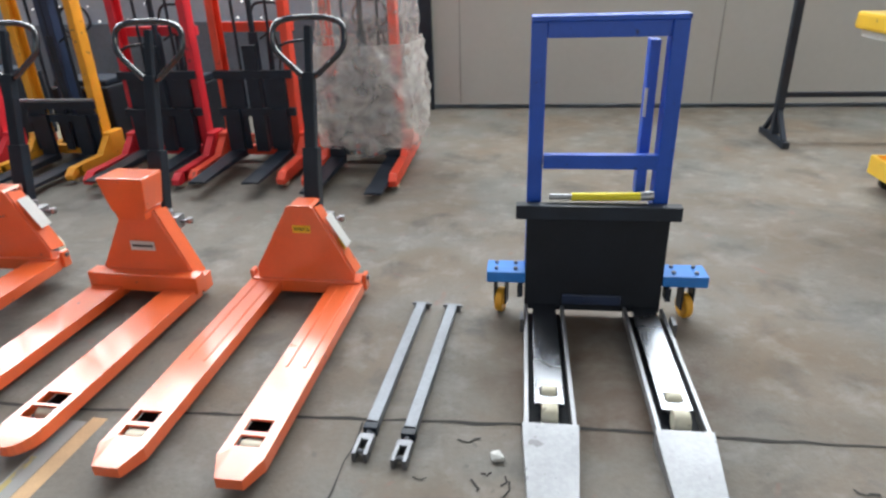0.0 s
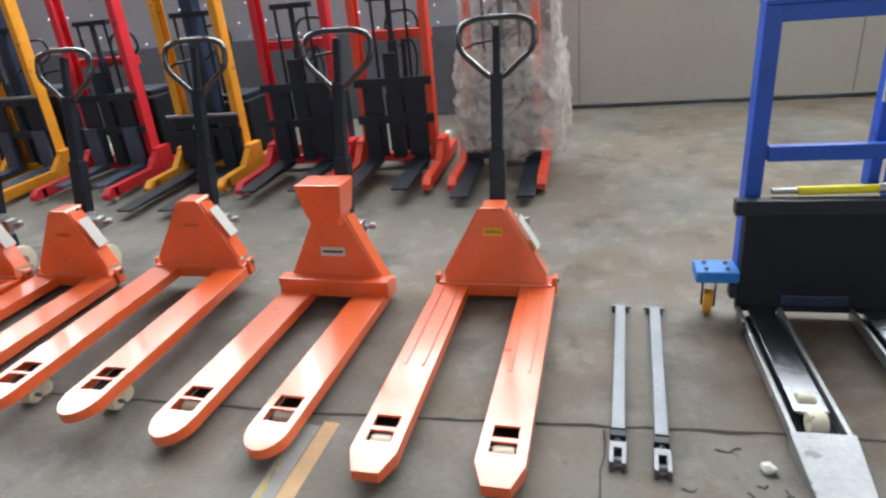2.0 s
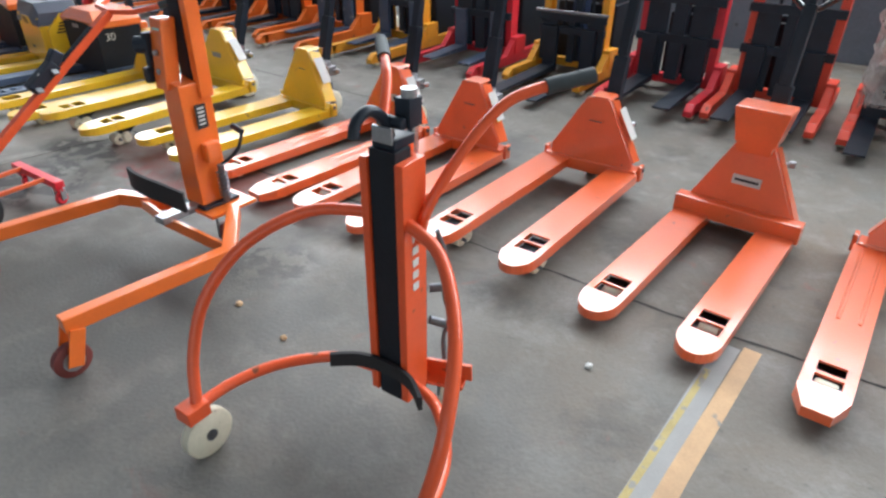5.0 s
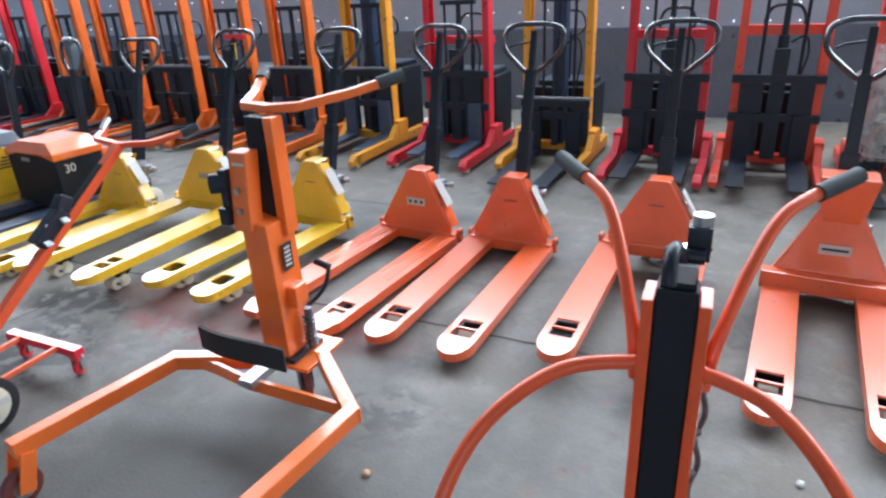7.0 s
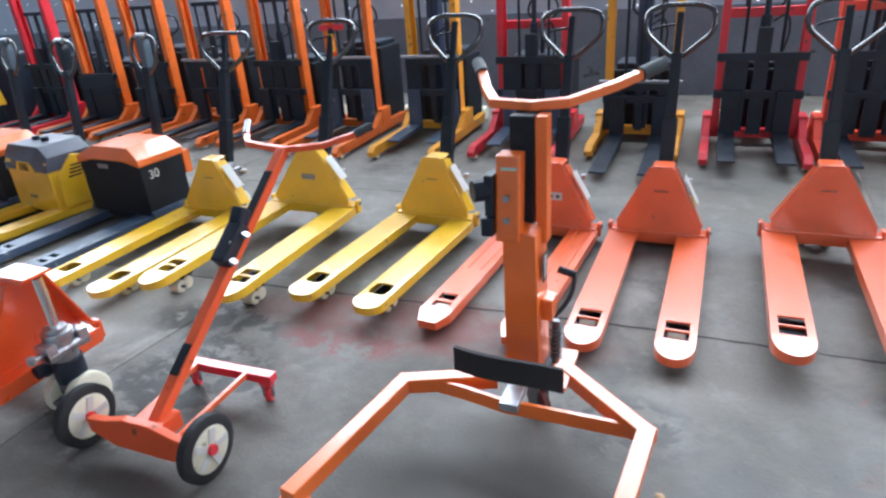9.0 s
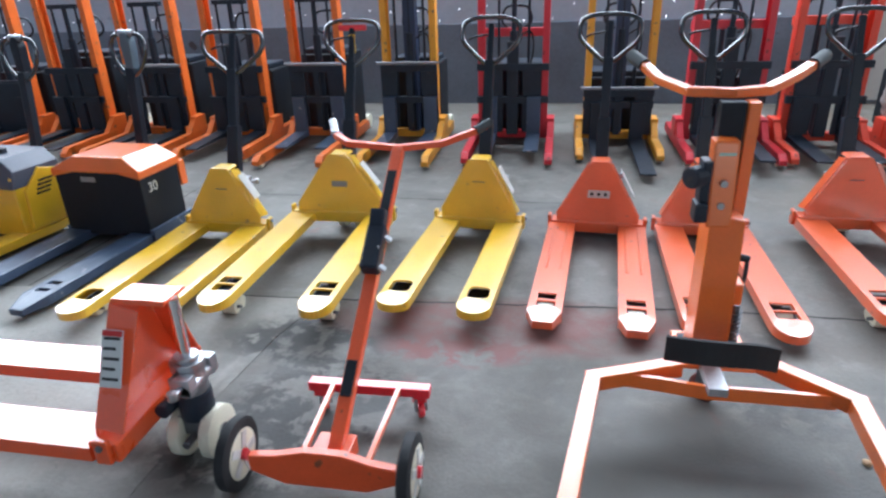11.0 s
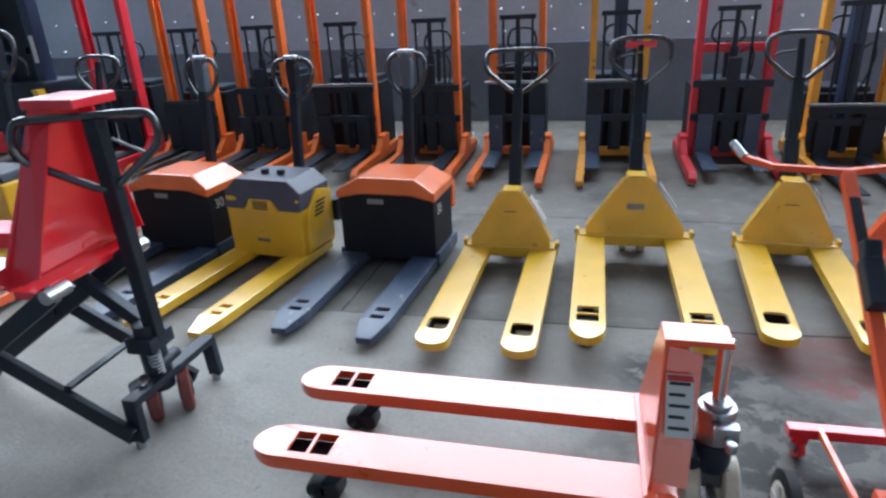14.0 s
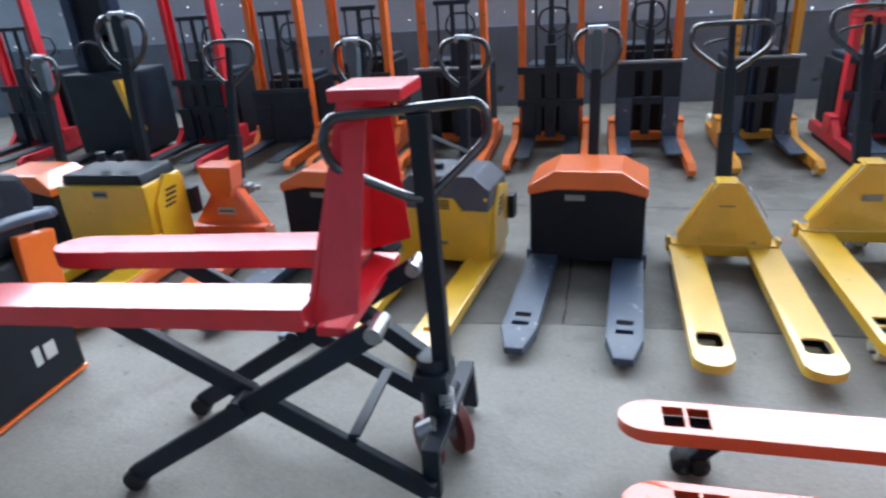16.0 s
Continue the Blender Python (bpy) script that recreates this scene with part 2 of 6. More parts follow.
CONCRETE = floor_material()
PALE_CONCRETE = floor_material("paler swept concrete", 1.74, 0.45)
CRACK = material("dark floor joint", (0.035, 0.032, 0.03), 0.9, vary=0.3, scale=20)
PALE_WALL = material("pale grey wall panel", (0.47, 0.47, 0.45), 0.55, vary=0.05, scale=1.2, bump=0.05, bump_scale=30, wear=(0.42, 0.41, 0.38), wear_amount=-0.02, spots=3)
# plinth colour carries the shade behind the stackers, darker than the wall above
SHADED_PLINTH = material("shade-darkened grey steel plinth", (0.125, 0.16, 0.205), 0.6, vary=0.2, scale=2.0, bump=0.1, bump_scale=20, wear=(0.05, 0.05, 0.055), wear_amount=0.06, spots=4)
GREY_WALL = material("weathered grey wall panel", (0.33, 0.40, 0.48), 0.5, vary=0.12, scale=1.4, bump=0.08, bump_scale=20, wear=(0.25, 0.30, 0.365), wear_amount=0.04, spots=2.5)
CEILING = material("grey steel roof sheet", (0.42, 0.43, 0.44), 0.6, vary=0.06, scale=1.5)
TAPE_ORANGE = material("worn orange floor paint", (0.52, 0.33, 0.18), 0.7, vary=0.15, scale=8, wear=(0.25, 0.23, 0.20), wear_amount=0.05, spots=14)
TAPE_YELLOW = material("worn yellow floor paint", (0.46, 0.36, 0.14), 0.7, vary=0.2, scale=8, wear=(0.26, 0.25, 0.22), wear_amount=0.14, spots=16)
TAPE_GREY = material("faded grey floor paint", (0.30, 0.295, 0.285), 0.7, vary=0.1, scale=8)


def film_material(name="polythene film", thin=0.08, thick=0.42):
    """Crumpled translucent polythene."""
    m = bpy.data.materials.new(name)
    m.use_nodes = True
    nt = m.node_tree
    n, l = nt.nodes, nt.links
    bsdf = n["Principled BSDF"]
    bsdf.inputs["Base Color"].default_value = (0.72, 0.70, 0.67, 1)
    bsdf.inputs["Roughness"].default_value = 0.3
    co = n.new("ShaderNodeTexCoord")
    t = n.new("ShaderNodeTexNoise")
    t.inputs["Scale"].default_value, t.inputs["Detail"].default_value, t.inputs["Distortion"].default_value = 7, 6, 1.5
    l.new(co.outputs["Object"], t.inputs["Vector"])
    r = n.new("ShaderNodeMapRange")
    r.inputs["From Min"].default_value, r.inputs["From Max"].default_value = 0.3, 0.7
    r.inputs["To Min"].default_value, r.inputs["To Max"].default_value = thin, thick
    l.new(t.outputs["Fac"], r.inputs["Value"])
    l.new(r.outputs[0], bsdf.inputs["Alpha"])
    b = n.new("ShaderNodeBump")
    b.inputs["Strength"].default_value, b.inputs["Distance"].default_value = 0.4, 0.02
    l.new(t.outputs["Fac"], b.inputs["Height"])
    l.new(b.outputs[0], bsdf.inputs["Normal"])
    return m


FILM = film_material()
FOLDS = film_material("bunched polythene film", 0.25, 0.66)


def glow(name, colour, strength):
    m = bpy.data.materials.new(name)
    m.use_nodes = True
    b = m.node_tree.nodes["Principled BSDF"]
    b.inputs["Base Color"].default_value = (*colour, 1)
    b.inputs["Emission Color"].default_value, b.inputs["Emission Strength"].default_value = (*colour, 1), strength
    return m


DAYHOLE = glow("daylight through bolt hole", (0.95, 0.98, 1.0), 2.2)

# ---- mesh helpers ----


def box(bm, x0, x1, y0, y1, z0, z1, m=None):
    vs = [bm.verts.new((x, y, z)) for z in (z0, z1) for y in (y0, y1) for x in (x0, x1)]
    for f in ((0, 2, 3, 1), (4, 5, 7, 6), (0, 1, 5, 4), (2, 6, 7, 3), (0, 4, 6, 2), (1, 3, 7, 5)):
        bm.faces.new([vs[i] for i in f])
    if m is not None:
        bmesh.ops.transform(bm, matrix=m, verts=vs)
    return vs


def prism(bm, outline, axis, a, b, m=None):
    """A closed solid: a 2D outline pushed along an axis from a to b. Outline pairs are the two other axes in order."""
    def at(p, k):
        return {"x": (k, p[0], p[1]), "y": (p[0], k, p[1]), "z": (p[0], p[1], k)}[axis]
    v0, v1 = [bm.verts.new(at(p, a)) for p in outline], [bm.verts.new(at(p, b)) for p in outline]
    n = len(outline)
    bm.faces.new(v0), bm.faces.new(v1[::-1])
    for i in range(n):
        bm.faces.new((v0[i], v0[(i + 1) % n], v1[(i + 1) % n], v1[i]))
    if m is not None:
        bmesh.ops.transform(bm, matrix=m, verts=v0 + v1)
    return v0 + v1


def bar(bm, p, q, w, h, up=(0, 0, 1)):
    """A rectangular bar from p to q, w wide sideways and h along up."""
    p, q = Vector(p), Vector(q)
    d = (q - p).normalized()
    s = d.cross(Vector(up)).normalized()
    u = s.cross(d)
    vs = [bm.verts.new(c + s * (i * w / 2) + u * (j * h / 2)) for c in (p, q) for i, j in ((-1, -1), (1, -1), (1, 1), (-1, 1))]
    bm.faces.new(vs[0:4]), bm.faces.new(vs[7:3:-1])
    for i in range(4):
        k = (i + 1) % 4
        bm.faces.new((vs[i], vs[i + 4], vs[k + 4], vs[k]))
    return vs


def band(bm, points, w, h):
    """A rectangular section swept along points, w sideways and h upright, mitred at the bends."""
    pts = [Vector(p) for p in points]
    rings = []
    for i, p in enumerate(pts):
        a = (p - pts[i - 1]).normalized() if i else (pts[1] - p).normalized()
        b = (pts[i + 1] - p).normalized() if i < len(pts) - 1 else a
        d = (a + b).normalized()
        s = d.cross(Vector((0, 0, 1))).normalized() / max(0.5, d.dot(b))
        u = Vector((0, 0, 1))
        rings.append([bm.verts.new(p + s * (x * w / 2) + u * (z * h / 2)) for x, z in ((-1, -1), (1, -1), (1, 1), (-1, 1))])
    for r0, r1 in zip(rings, rings[1:]):
        for k in range(4):
            bm.faces.new((r0[k], r0[(k + 1) % 4], r1[(k + 1) % 4], r1[k]))
    bm.faces.new(rings[0][::-1]), bm.faces.new(rings[-1])


def rod(bm, p, q, r, seg=14, r2=None):
    p, q = Vector(p), Vector(q)
    d = (q - p)
    ln = d.length
    m = Matrix.Translation((p + q) / 2) @ d.to_track_quat("Z", "Y").to_matrix().to_4x4()
    bmesh.ops.create_cone(bm, cap_ends=True, segments=seg, radius1=r, radius2=r if r2 is None else r2, depth=ln, matrix=m)


def smooth_path(points, steps=6, closed=False):
    """Catmull-Rom points through the given ones."""
    pts = [Vector(p) for p in points]
    n = len(pts)
    out = []
    for i in range(n if closed else n - 1):
        g = lambda k: pts[k % n] if closed else pts[min(max(k, 0), n - 1)]
        a, b, c, d = g(i - 1), g(i), g(i + 1), g(i + 2)
        for j in range(steps):
            t = j / steps
            out.append(0.5 * (2 * b + (c - a) * t + (2 * a - 5 * b + 4 * c - d) * t * t + (3 * b - a - 3 * c + d) * t ** 3))
    if not closed:
        out.append(pts[-1])
    return out


def tube(bm, points, r, seg=10, closed=False):
    pts = [Vector(p) for p in points]
    n = len(pts)
    rings = []
    normal = None
    for i in range(n):
        t = (pts[(i + 1) % n] - pts[i - 1]) if closed or 0 < i < n - 1 else (pts[1] - pts[0] if i == 0 else pts[-1] - pts[-2])
        t.normalize()
        if normal is None:
            normal = t.orthogonal().normalized()
        normal = (normal - t * normal.dot(t)).normalized()
        side = t.cross(normal)
        rings.append([bm.verts.new(pts[i] + (normal * math.cos(a) + side * math.sin(a)) * r) for a in (2 * math.pi * k / seg for k in range(seg))])
    for i in range(n if closed else n - 1):
        a, b = rings[i], rings[(i + 1) % n]
        shift = 0
        if closed and i == n - 1:
            shift = min(range(seg), key=lambda s: (b[s].co - a[0].co).length)
        for k in range(seg):
            bm.faces.new((a[k], a[(k + 1) % seg], b[(k + 1 + shift) % seg], b[(k + shift) % seg]))
    if not closed:
        bm.faces.new(rings[0][::-1]), bm.faces.new(rings[-1])


def sheet(bm, outline, holes, z0, z1):
    """A plate with holes, from z0 to z1."""
    edges = []
    for loop in (outline, *holes):
        vs = [bm.verts.new((x, y, z1)) for x, y in loop]
        edges += [bm.edges.new((vs[i], vs[(i + 1) % len(vs)])) for i in range(len(vs))]
    made = bmesh.ops.triangle_fill(bm, use_beauty=True, use_dissolve=False, edges=edges)
    faces = [g for g in made["geom"] if isinstance(g, bmesh.types.BMFace)]
    for f in faces:
        if f.normal.z < 0 or f.calc_center_median().z < -9:
            f.normal_flip()
    ext = bmesh.ops.extrude_face_region(bm, geom=faces)
    low = [g for g in ext["geom"] if isinstance(g, bmesh.types.BMVert)]
    for v in low:
        v.co.z = z0


def rounded(points, r, steps=4):
    """Rounds the corners of a 2D outline."""
    out = []
    n = len(points)
    for i in range(n):
        p, a, b = Vector(points[i]), Vector(points[i - 1]), Vector(points[(i + 1) % n])
        u, v = (a - p), (b - p)
        k = min(r, u.length * 0.45, v.length * 0.45)
        u.normalize(), v.normalize()
        s, e = p + u * k, p + v * k
        for j in range(steps + 1):
            t = j / steps
            q = s * (1 - t) ** 2 + p * 2 * t * (1 - t) + e * t * t
            out.append((q.x, q.y))
    return out


def wheel(bm, centre, axis, r, w, seg=24):
    """A tyre or roller with rounded shoulders, about axis."""
    c, a = Vector(centre), Vector(axis).normalized()
    u = a.orthogonal().normalized()
    v = a.cross(u)
    prof = [(-w / 2, r * 0.25), (-w / 2, r * 0.9), (-w * 0.36, r), (w * 0.36, r), (w / 2, r * 0.9), (w / 2, r * 0.25)]
    rings = [[bm.verts.new(c + a * d + (u * math.cos(t) + v * math.sin(t)) * q) for t in (2 * math.pi * k / seg for k in range(seg))] for d, q in prof]
    for i in range(len(rings) - 1):
        for k in range(seg):
            bm.faces.new((rings[i][k], rings[i][(k + 1) % seg], rings[i + 1][(k + 1) % seg], rings[i + 1][k]))
    bm.faces.new(rings[0][::-1]), bm.faces.new(rings[-1])


def part(name, bm, mat, parent, label="", bevel=0.0, smooth=False):
    """Links a bmesh as one mesh object under a thing or part."""
    bmesh.ops.recalc_face_normals(bm, faces=bm.faces)
    if bevel:
        sharp = [e for e in bm.edges if len(e.link_faces) == 2 and e.calc_face_angle(0) > 0.6]
        bmesh.ops.bevel(bm, geom=sharp, offset=bevel, segments=2, profile=0.6, affect="EDGES", clamp_overlap=True)
    me = bpy.data.meshes.new(name)
    for f in bm.faces:
        f.smooth = smooth
    bm.to_mesh(me)
    bm.free()
    if smooth:
        me.set_sharp_from_angle(angle=radians(40))
    me.materials.append(mat)
    ob = new(name, me)
    ob.parent = parent
    if label:
        ob["label"] = label
    return ob


def thing(name, m, label, category, group=""):
    ob = new(name)
    ob.empty_display_size = 0.1
    ob.matrix_world = m
    return tagged(ob, label, category, group)


def solid(name, bm, mat, label="", category="", kind="", bevel=0.0, smooth=False, group=""):
    ob = part(name, bm, mat, None, "", bevel, smooth)
    return tagged(ob, label, category, group, kind)


def boxes(*dims):
    bm = bmesh.new()
    for d in dims:
        box(bm, *d)
    return bm


def writing(name, text, size, m, mat, parent, label=""):
    """Raised lettering in the built-in font, as a mesh."""
    cu = bpy.data.curves.new(name, "FONT")
    cu.body, cu.size, cu.align_x, cu.align_y, cu.extrude = text, size, "CENTER", "CENTER", 0.0006
    tmp = bpy.data.objects.new(name, cu)
    scene.collection.objects.link(tmp)
    dg = bpy.context.evaluated_depsgraph_get()
    me = bpy.data.meshes.new_from_object(tmp.evaluated_get(dg))
    bpy.data.objects.remove(tmp)
    bpy.data.curves.remove(cu)
    me.materials.clear()
    me.materials.append(mat)
    ob = new(name, me)
    ob.parent = parent
    ob.matrix_local = m
    if label:
        ob["label"] = label
    return ob

# ---- the hall ----
WALL_Y = 7.0


def hall():
    bm = bmesh.new()
    box(bm, -24, 12, -14, 12, -0.2, 0)
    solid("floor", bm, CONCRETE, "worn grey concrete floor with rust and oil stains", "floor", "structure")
    bm = bmesh.new()
    prism(bm, [(-20, -9.9), (-5.6, -9.9), (-5.43, 0.9), (-5.37, 1.5), (-5.28, 1.87), (-6.95, 1.83), (-7.8, 1.75), (-20, 1.55)], "z", -0.05, 0.0025)
    solid("floor_slab", bm, PALE_CONCRETE, "paler swept concrete slab with faint stains", "floor", "structure")
    # back wall: pale panels to the east of the joint, weathered grey ones to the west
    solid("wall_north", boxes((-0.93, 10, WALL_Y, WALL_Y + 0.2, 0.05, 3.3), (-0.93, 10, WALL_Y, WALL_Y + 0.2, 6.6, 7)), PALE_WALL, "pale grey painted panel wall with a dark base gap", "wall", "structure")
    solid("wall_north_west", boxes((-20, -0.98, WALL_Y + 0.05, WALL_Y + 0.25, 0, 3.3), (-20, -0.98, WALL_Y + 0.05, WALL_Y + 0.25, 6.6, 7)), GREY_WALL, "weathered grey steel panel wall with bolt holes", "wall", "structure")
    # unseen walls and roof, added to enclose the room; their openings let fill in
    solid("wall_east", boxes((10, 10.2, -10, WALL_Y + 0.25, 0, 1.0), (10, 10.2, -10, WALL_Y + 0.25, 4.4, 7), (10, 10.2, 4, WALL_Y + 0.25, 1.0, 4.4), (10, 10.2, -10, -2, 1.0, 4.4)), PALE_WALL, "pale grey painted panel wall", "wall", "structure")
    solid("wall_west", boxes((-20.2, -20, -10, WALL_Y + 0.25, 0, 7)), GREY_WALL, "weathered grey steel panel wall", "wall", "structure")
    solid("wall_south", boxes((-20, -3.2, -10.2, -10, 0, 7), (6.0, 10, -10.2, -10, 0, 7), (-3.2, 6.0, -10.2, -10, 4.7, 7)), GREY_WALL, "unseen grey steel panel wall with an added opening for fill", "wall", "structure")
    solid("ceiling", boxes((-20.2, 10.2, -10.2, -0.4, 7, 7.15), (-20.2, 10.2, 1.6, WALL_Y + 0.25, 7, 7.15), (-20.2, -9, -0.4, 1.6, 7, 7.15), (1, 10.2, -0.4, 1.6, 7, 7.15)), CEILING, "unseen grey steel roof sheeting with an added strip open to sky", "ceiling", "structure")


hall()

# ---- pallet trucks ----


def fork_outline(w, ln, tip):
    """Fork seen from above, centred on x, from y 0 to -ln."""
    h = w / 2
    if tip == "square":
        pts = [(-h, 0), (-h, -ln + 0.085), (-h * 0.56, -ln), (h * 0.56, -ln), (h, -ln + 0.085), (h, 0)]
    else:
        k = 0.62 if tip == "blunt" else 1.0
        pts = [(-h, 0)] + [(-h * math.cos(a), -ln + 0.105 * k - 0.105 * k * math.sin(a)) for a in (math.pi * i / 12 for i in range(13))] + [(h, 0)]
    return pts


def fork_mesh(w, ln, tip, hole, top, thick):
    bm = bmesh.new()
    h0, h1, hw = hole
    holes = []
    if tip == "square":
        for a, b in ((h0, h0 + (h1 - h0) * 0.40), (h0 + (h1 - h0) * 0.55, h1)):
            holes.append([(-hw, -ln + a), (hw, -ln + a), (hw, -ln + b), (-hw, -ln + b)])
    elif tip == "blunt":
        holes.append(rounded([(-hw, -ln + h0), (hw, -ln + h0), (hw, -ln + h1), (-hw, -ln + h1)], 0.03))
    else:
        for a, b in ((h0, h0 + (h1 - h0) * 0.46), (h0 + (h1 - h0) * 0.54, h1)):
            holes.append([(-hw, -ln + a), (hw, -ln + a), (hw, -ln + b), (-hw, -ln + b)])
    out = fork_outline(w, ln, tip)
    sheet(bm, out, holes, top - 0.009, top)
    k = (w / 2 - 0.007) / (w / 2)
    sheet(bm, out, [[(x * k, -0.008 + (y + 0.008) * (ln - 0.016) / ln - 0.0005) for x, y in out]], top - thick, top - 0.0088)
    for v in bm.verts:
        k = max(0.0, (-ln + 0.09 - v.co.y) / 0.09)
        v.co.z -= (0.008 if v.co.z > top - thick / 2 else -0.004) * k
    return bm


def handle_parts(truck, y, z0, lean, top, width, tone=SATIN_BLACK, yaw=0.0, lid=None, tag=False, flat=False):
    """The draw bar with its looped grip."""
    ty = y + lean
    zl = top - 0.235
    k = (zl - z0) / (top - z0)
    yl = y + lean * k
    c, s = math.cos(yaw), math.sin(yaw)
    spin = lambda p: (p[0] * c - (p[1] - y) * s, y + p[0] * s + (p[1] - y) * c, p[2])
    bm = bmesh.new()
    bar(bm, spin((0, y, z0)), spin((0, yl, zl + 0.02)), 0.055, 0.045, up=(0, 1, 0))
    bar(bm, spin((0, y + lean * 0.04, z0 + 0.02)), spin((0, y + lean * 0.35, z0 + (top - z0) * 0.35)), 0.075, 0.06, up=(0, 1, 0))
    bar(bm, spin((0, yl, zl)), spin((0, ty, top - 0.015)), 0.034, 0.03, up=(0, 1, 0))
    part("draw_bar", bm, tone, truck, bevel=0.006)
    h = width / 2
    sag = 0.0 if flat else 0.02
    loop = rounded([(-h * 0.5, top + sag), (h * 0.5, top + sag), (h * 0.97, top - 0.005), (h, top - 0.11), (0.03, top - 0.235), (-0.03, top - 0.235), (-h, top - 0.11), (-h * 0.97, top - 0.005)], 0.055, 4)
    pts = [spin((x, y + lean * (z - z0) / (top - z0), z)) for x, z in loop]
    bm = bmesh.new()
    tube(bm, pts, 0.0145, 9, True)
    part("grip_loop", bm, GLOSS_BLACK if tone is SATIN_BLACK else tone, truck, smooth=True)
    bm = bmesh.new()
    bar(bm, spin((-0.02, ty - 0.01, top - 0.075)), spin((-0.10, ty - 0.03, top - 0.085)), 0.016, 0.012)
    bar(bm, spin((-0.10, ty - 0.03, top - 0.085)), spin((-0.135, ty - 0.035, top - 0.10)), 0.014, 0.012)
    part("release_lever", bm, tone, truck, bevel=0.003)
    if lid:
        bm = bmesh.new()
        bar(bm, spin((-h * 0.5, ty - 0.004, top - 0.022)), spin((h * 0.5, ty - 0.004, top - 0.022)), 0.03, 0.035)
        part("grip_cover", bm, lid, truck, "red grip cover", bevel=0.008)
    if tag:
        bm = bmesh.new()
        bar(bm, spin((0.0, ty - 0.03, top - 0.06)), spin((0.0, ty - 0.035, top - 0.17)), 0.036, 0.012, up=(0, 1, 0))
        part("hang_tag", bm, YELLOW_STICKER, truck, "yellow paper tag", bevel=0.003)


def pump_parts(truck, y, steer=0.0, top=0.50):
    bm = bmesh.new()
    rod(bm, (0, y, 0.25), (0, y, 0.335), 0.05, 18)
    rod(bm, (0, y, 0.335), (0, y, 0.368), 0.054, 18)
    rod(bm, (0, y, 0.368), (0, y, 0.385), 0.040, 18)
    rod(bm, (-0.085, y + 0.03, 0.30), (0.085, y + 0.03, 0.30), 0.022, 12)
    box(bm, 0.045, 0.085, y - 0.02, y + 0.05, 0.28, 0.345)
    box(bm, -0.085, -0.045, y - 0.02, y + 0.05, 0.28, 0.345)
    rod(bm, (0.085, y + 0.02, 0.315), (0.13, y + 0.02, 0.315), 0.010, 8)
    rod(bm, (0.13, y + 0.02, 0.305), (0.13, y + 0.02, 0.335), 0.016, 8)
    base = bmesh.new()
    rod(base, (0, y, 0.155), (0, y, 0.25), 0.056, 18)
    rod(base, (0, y - 0.06, 0.215), (0.085, y - 0.07, 0.215), 0.026, 12)
    rod(base, (-0.05, y - 0.08, 0.19), (0.05, y - 0.08, 0.19), 0.018, 10)
    part("pump_base", base, BLACK, truck, bevel=0.003, smooth=True)
    part("pump", bm, ZINC, truck, "zinc-plated hydraulic pump", bevel=0.004, smooth=True)
    bm = bmesh.new()
    rod(bm, (0, y, 0.38), (0, y, top), 0.019, 14)
    part("piston", bm, CHROME, truck, smooth=True)
    bm = bmesh.new()
    box(bm, -0.045, 0.045, y - 0.05, y + 0.05, 0.10, 0.17)
    rod(bm, (-0.10, y, 0.10), (0.10, y, 0.10), 0.014, 10)
    part("axle_yoke", bm, DARK_STEEL, truck, bevel=0.004)
    c, s = math.cos(steer), math.sin(steer)
    for x in (-0.055, 0.055):
        bm = bmesh.new()
        wheel(bm, (x * c, y + x * s, 0.09), (c, s, 0), 0.09, 0.048)
        w = part("steer_wheel", bm, NYLON, truck, smooth=True)
        bm = bmesh.new()
        k = x + (0.026 if x > 0 else -0.026)
        rod(bm, (x * c, y + x * s, 0.09), (k * c, y + k * s, 0.09), 0.03, 14)
        part("hub", bm, DARK_STEEL, w, smooth=True)


def sticker(parent, name, x, y, z, w, h, face, mat, lines=0, text="", tilt=0.0, ink=PRINT, symbols=0):
    """A printed label, lying on a plate that faces -y unless face turns it."""
    bm = bmesh.new()
    box(bm, -w / 2, w / 2, -0.0012, 0.0012, -h / 2, h / 2)
    s = part(name, bm, mat, parent)
    s.matrix_local = pose(x, y, z, tilt, 0, face)
    if text:
        writing("print", text, h * 0.62, pose(0, -0.0018, 0, 90, 0, 0), ink, s)
    elif symbols:
        for i in range(symbols):
            cx = w * 0.62 * (i / (symbols - 1) - 0.5)
            bm = bmesh.new()
            prism(bm, rounded([(cx - h * 0.20, -h * 0.22), (cx + h * 0.20, -h * 0.22), (cx + h * 0.24, h * 0.10), (cx, h * 0.27), (cx - h * 0.24, h * 0.10)], 0.006, 2), "y", -0.0022, -0.001)
            part("symbol", bm, ink, s)
    elif lines:
        bm = bmesh.new()
        for i in range(lines):
            zz = h * (0.36 - 0.72 * i / max(1, lines - 1)) if lines > 1 else 0
            k = 0.42 - 0.10 * (i % 2)
            box(bm, -w * k, w * (0.36 if i % 3 else 0.42), -0.0022, -0.001, zz - h * 0.26 / max(2, lines), zz + h * 0.26 / max(2, lines))
        part("print", bm, ink, s)
    return s


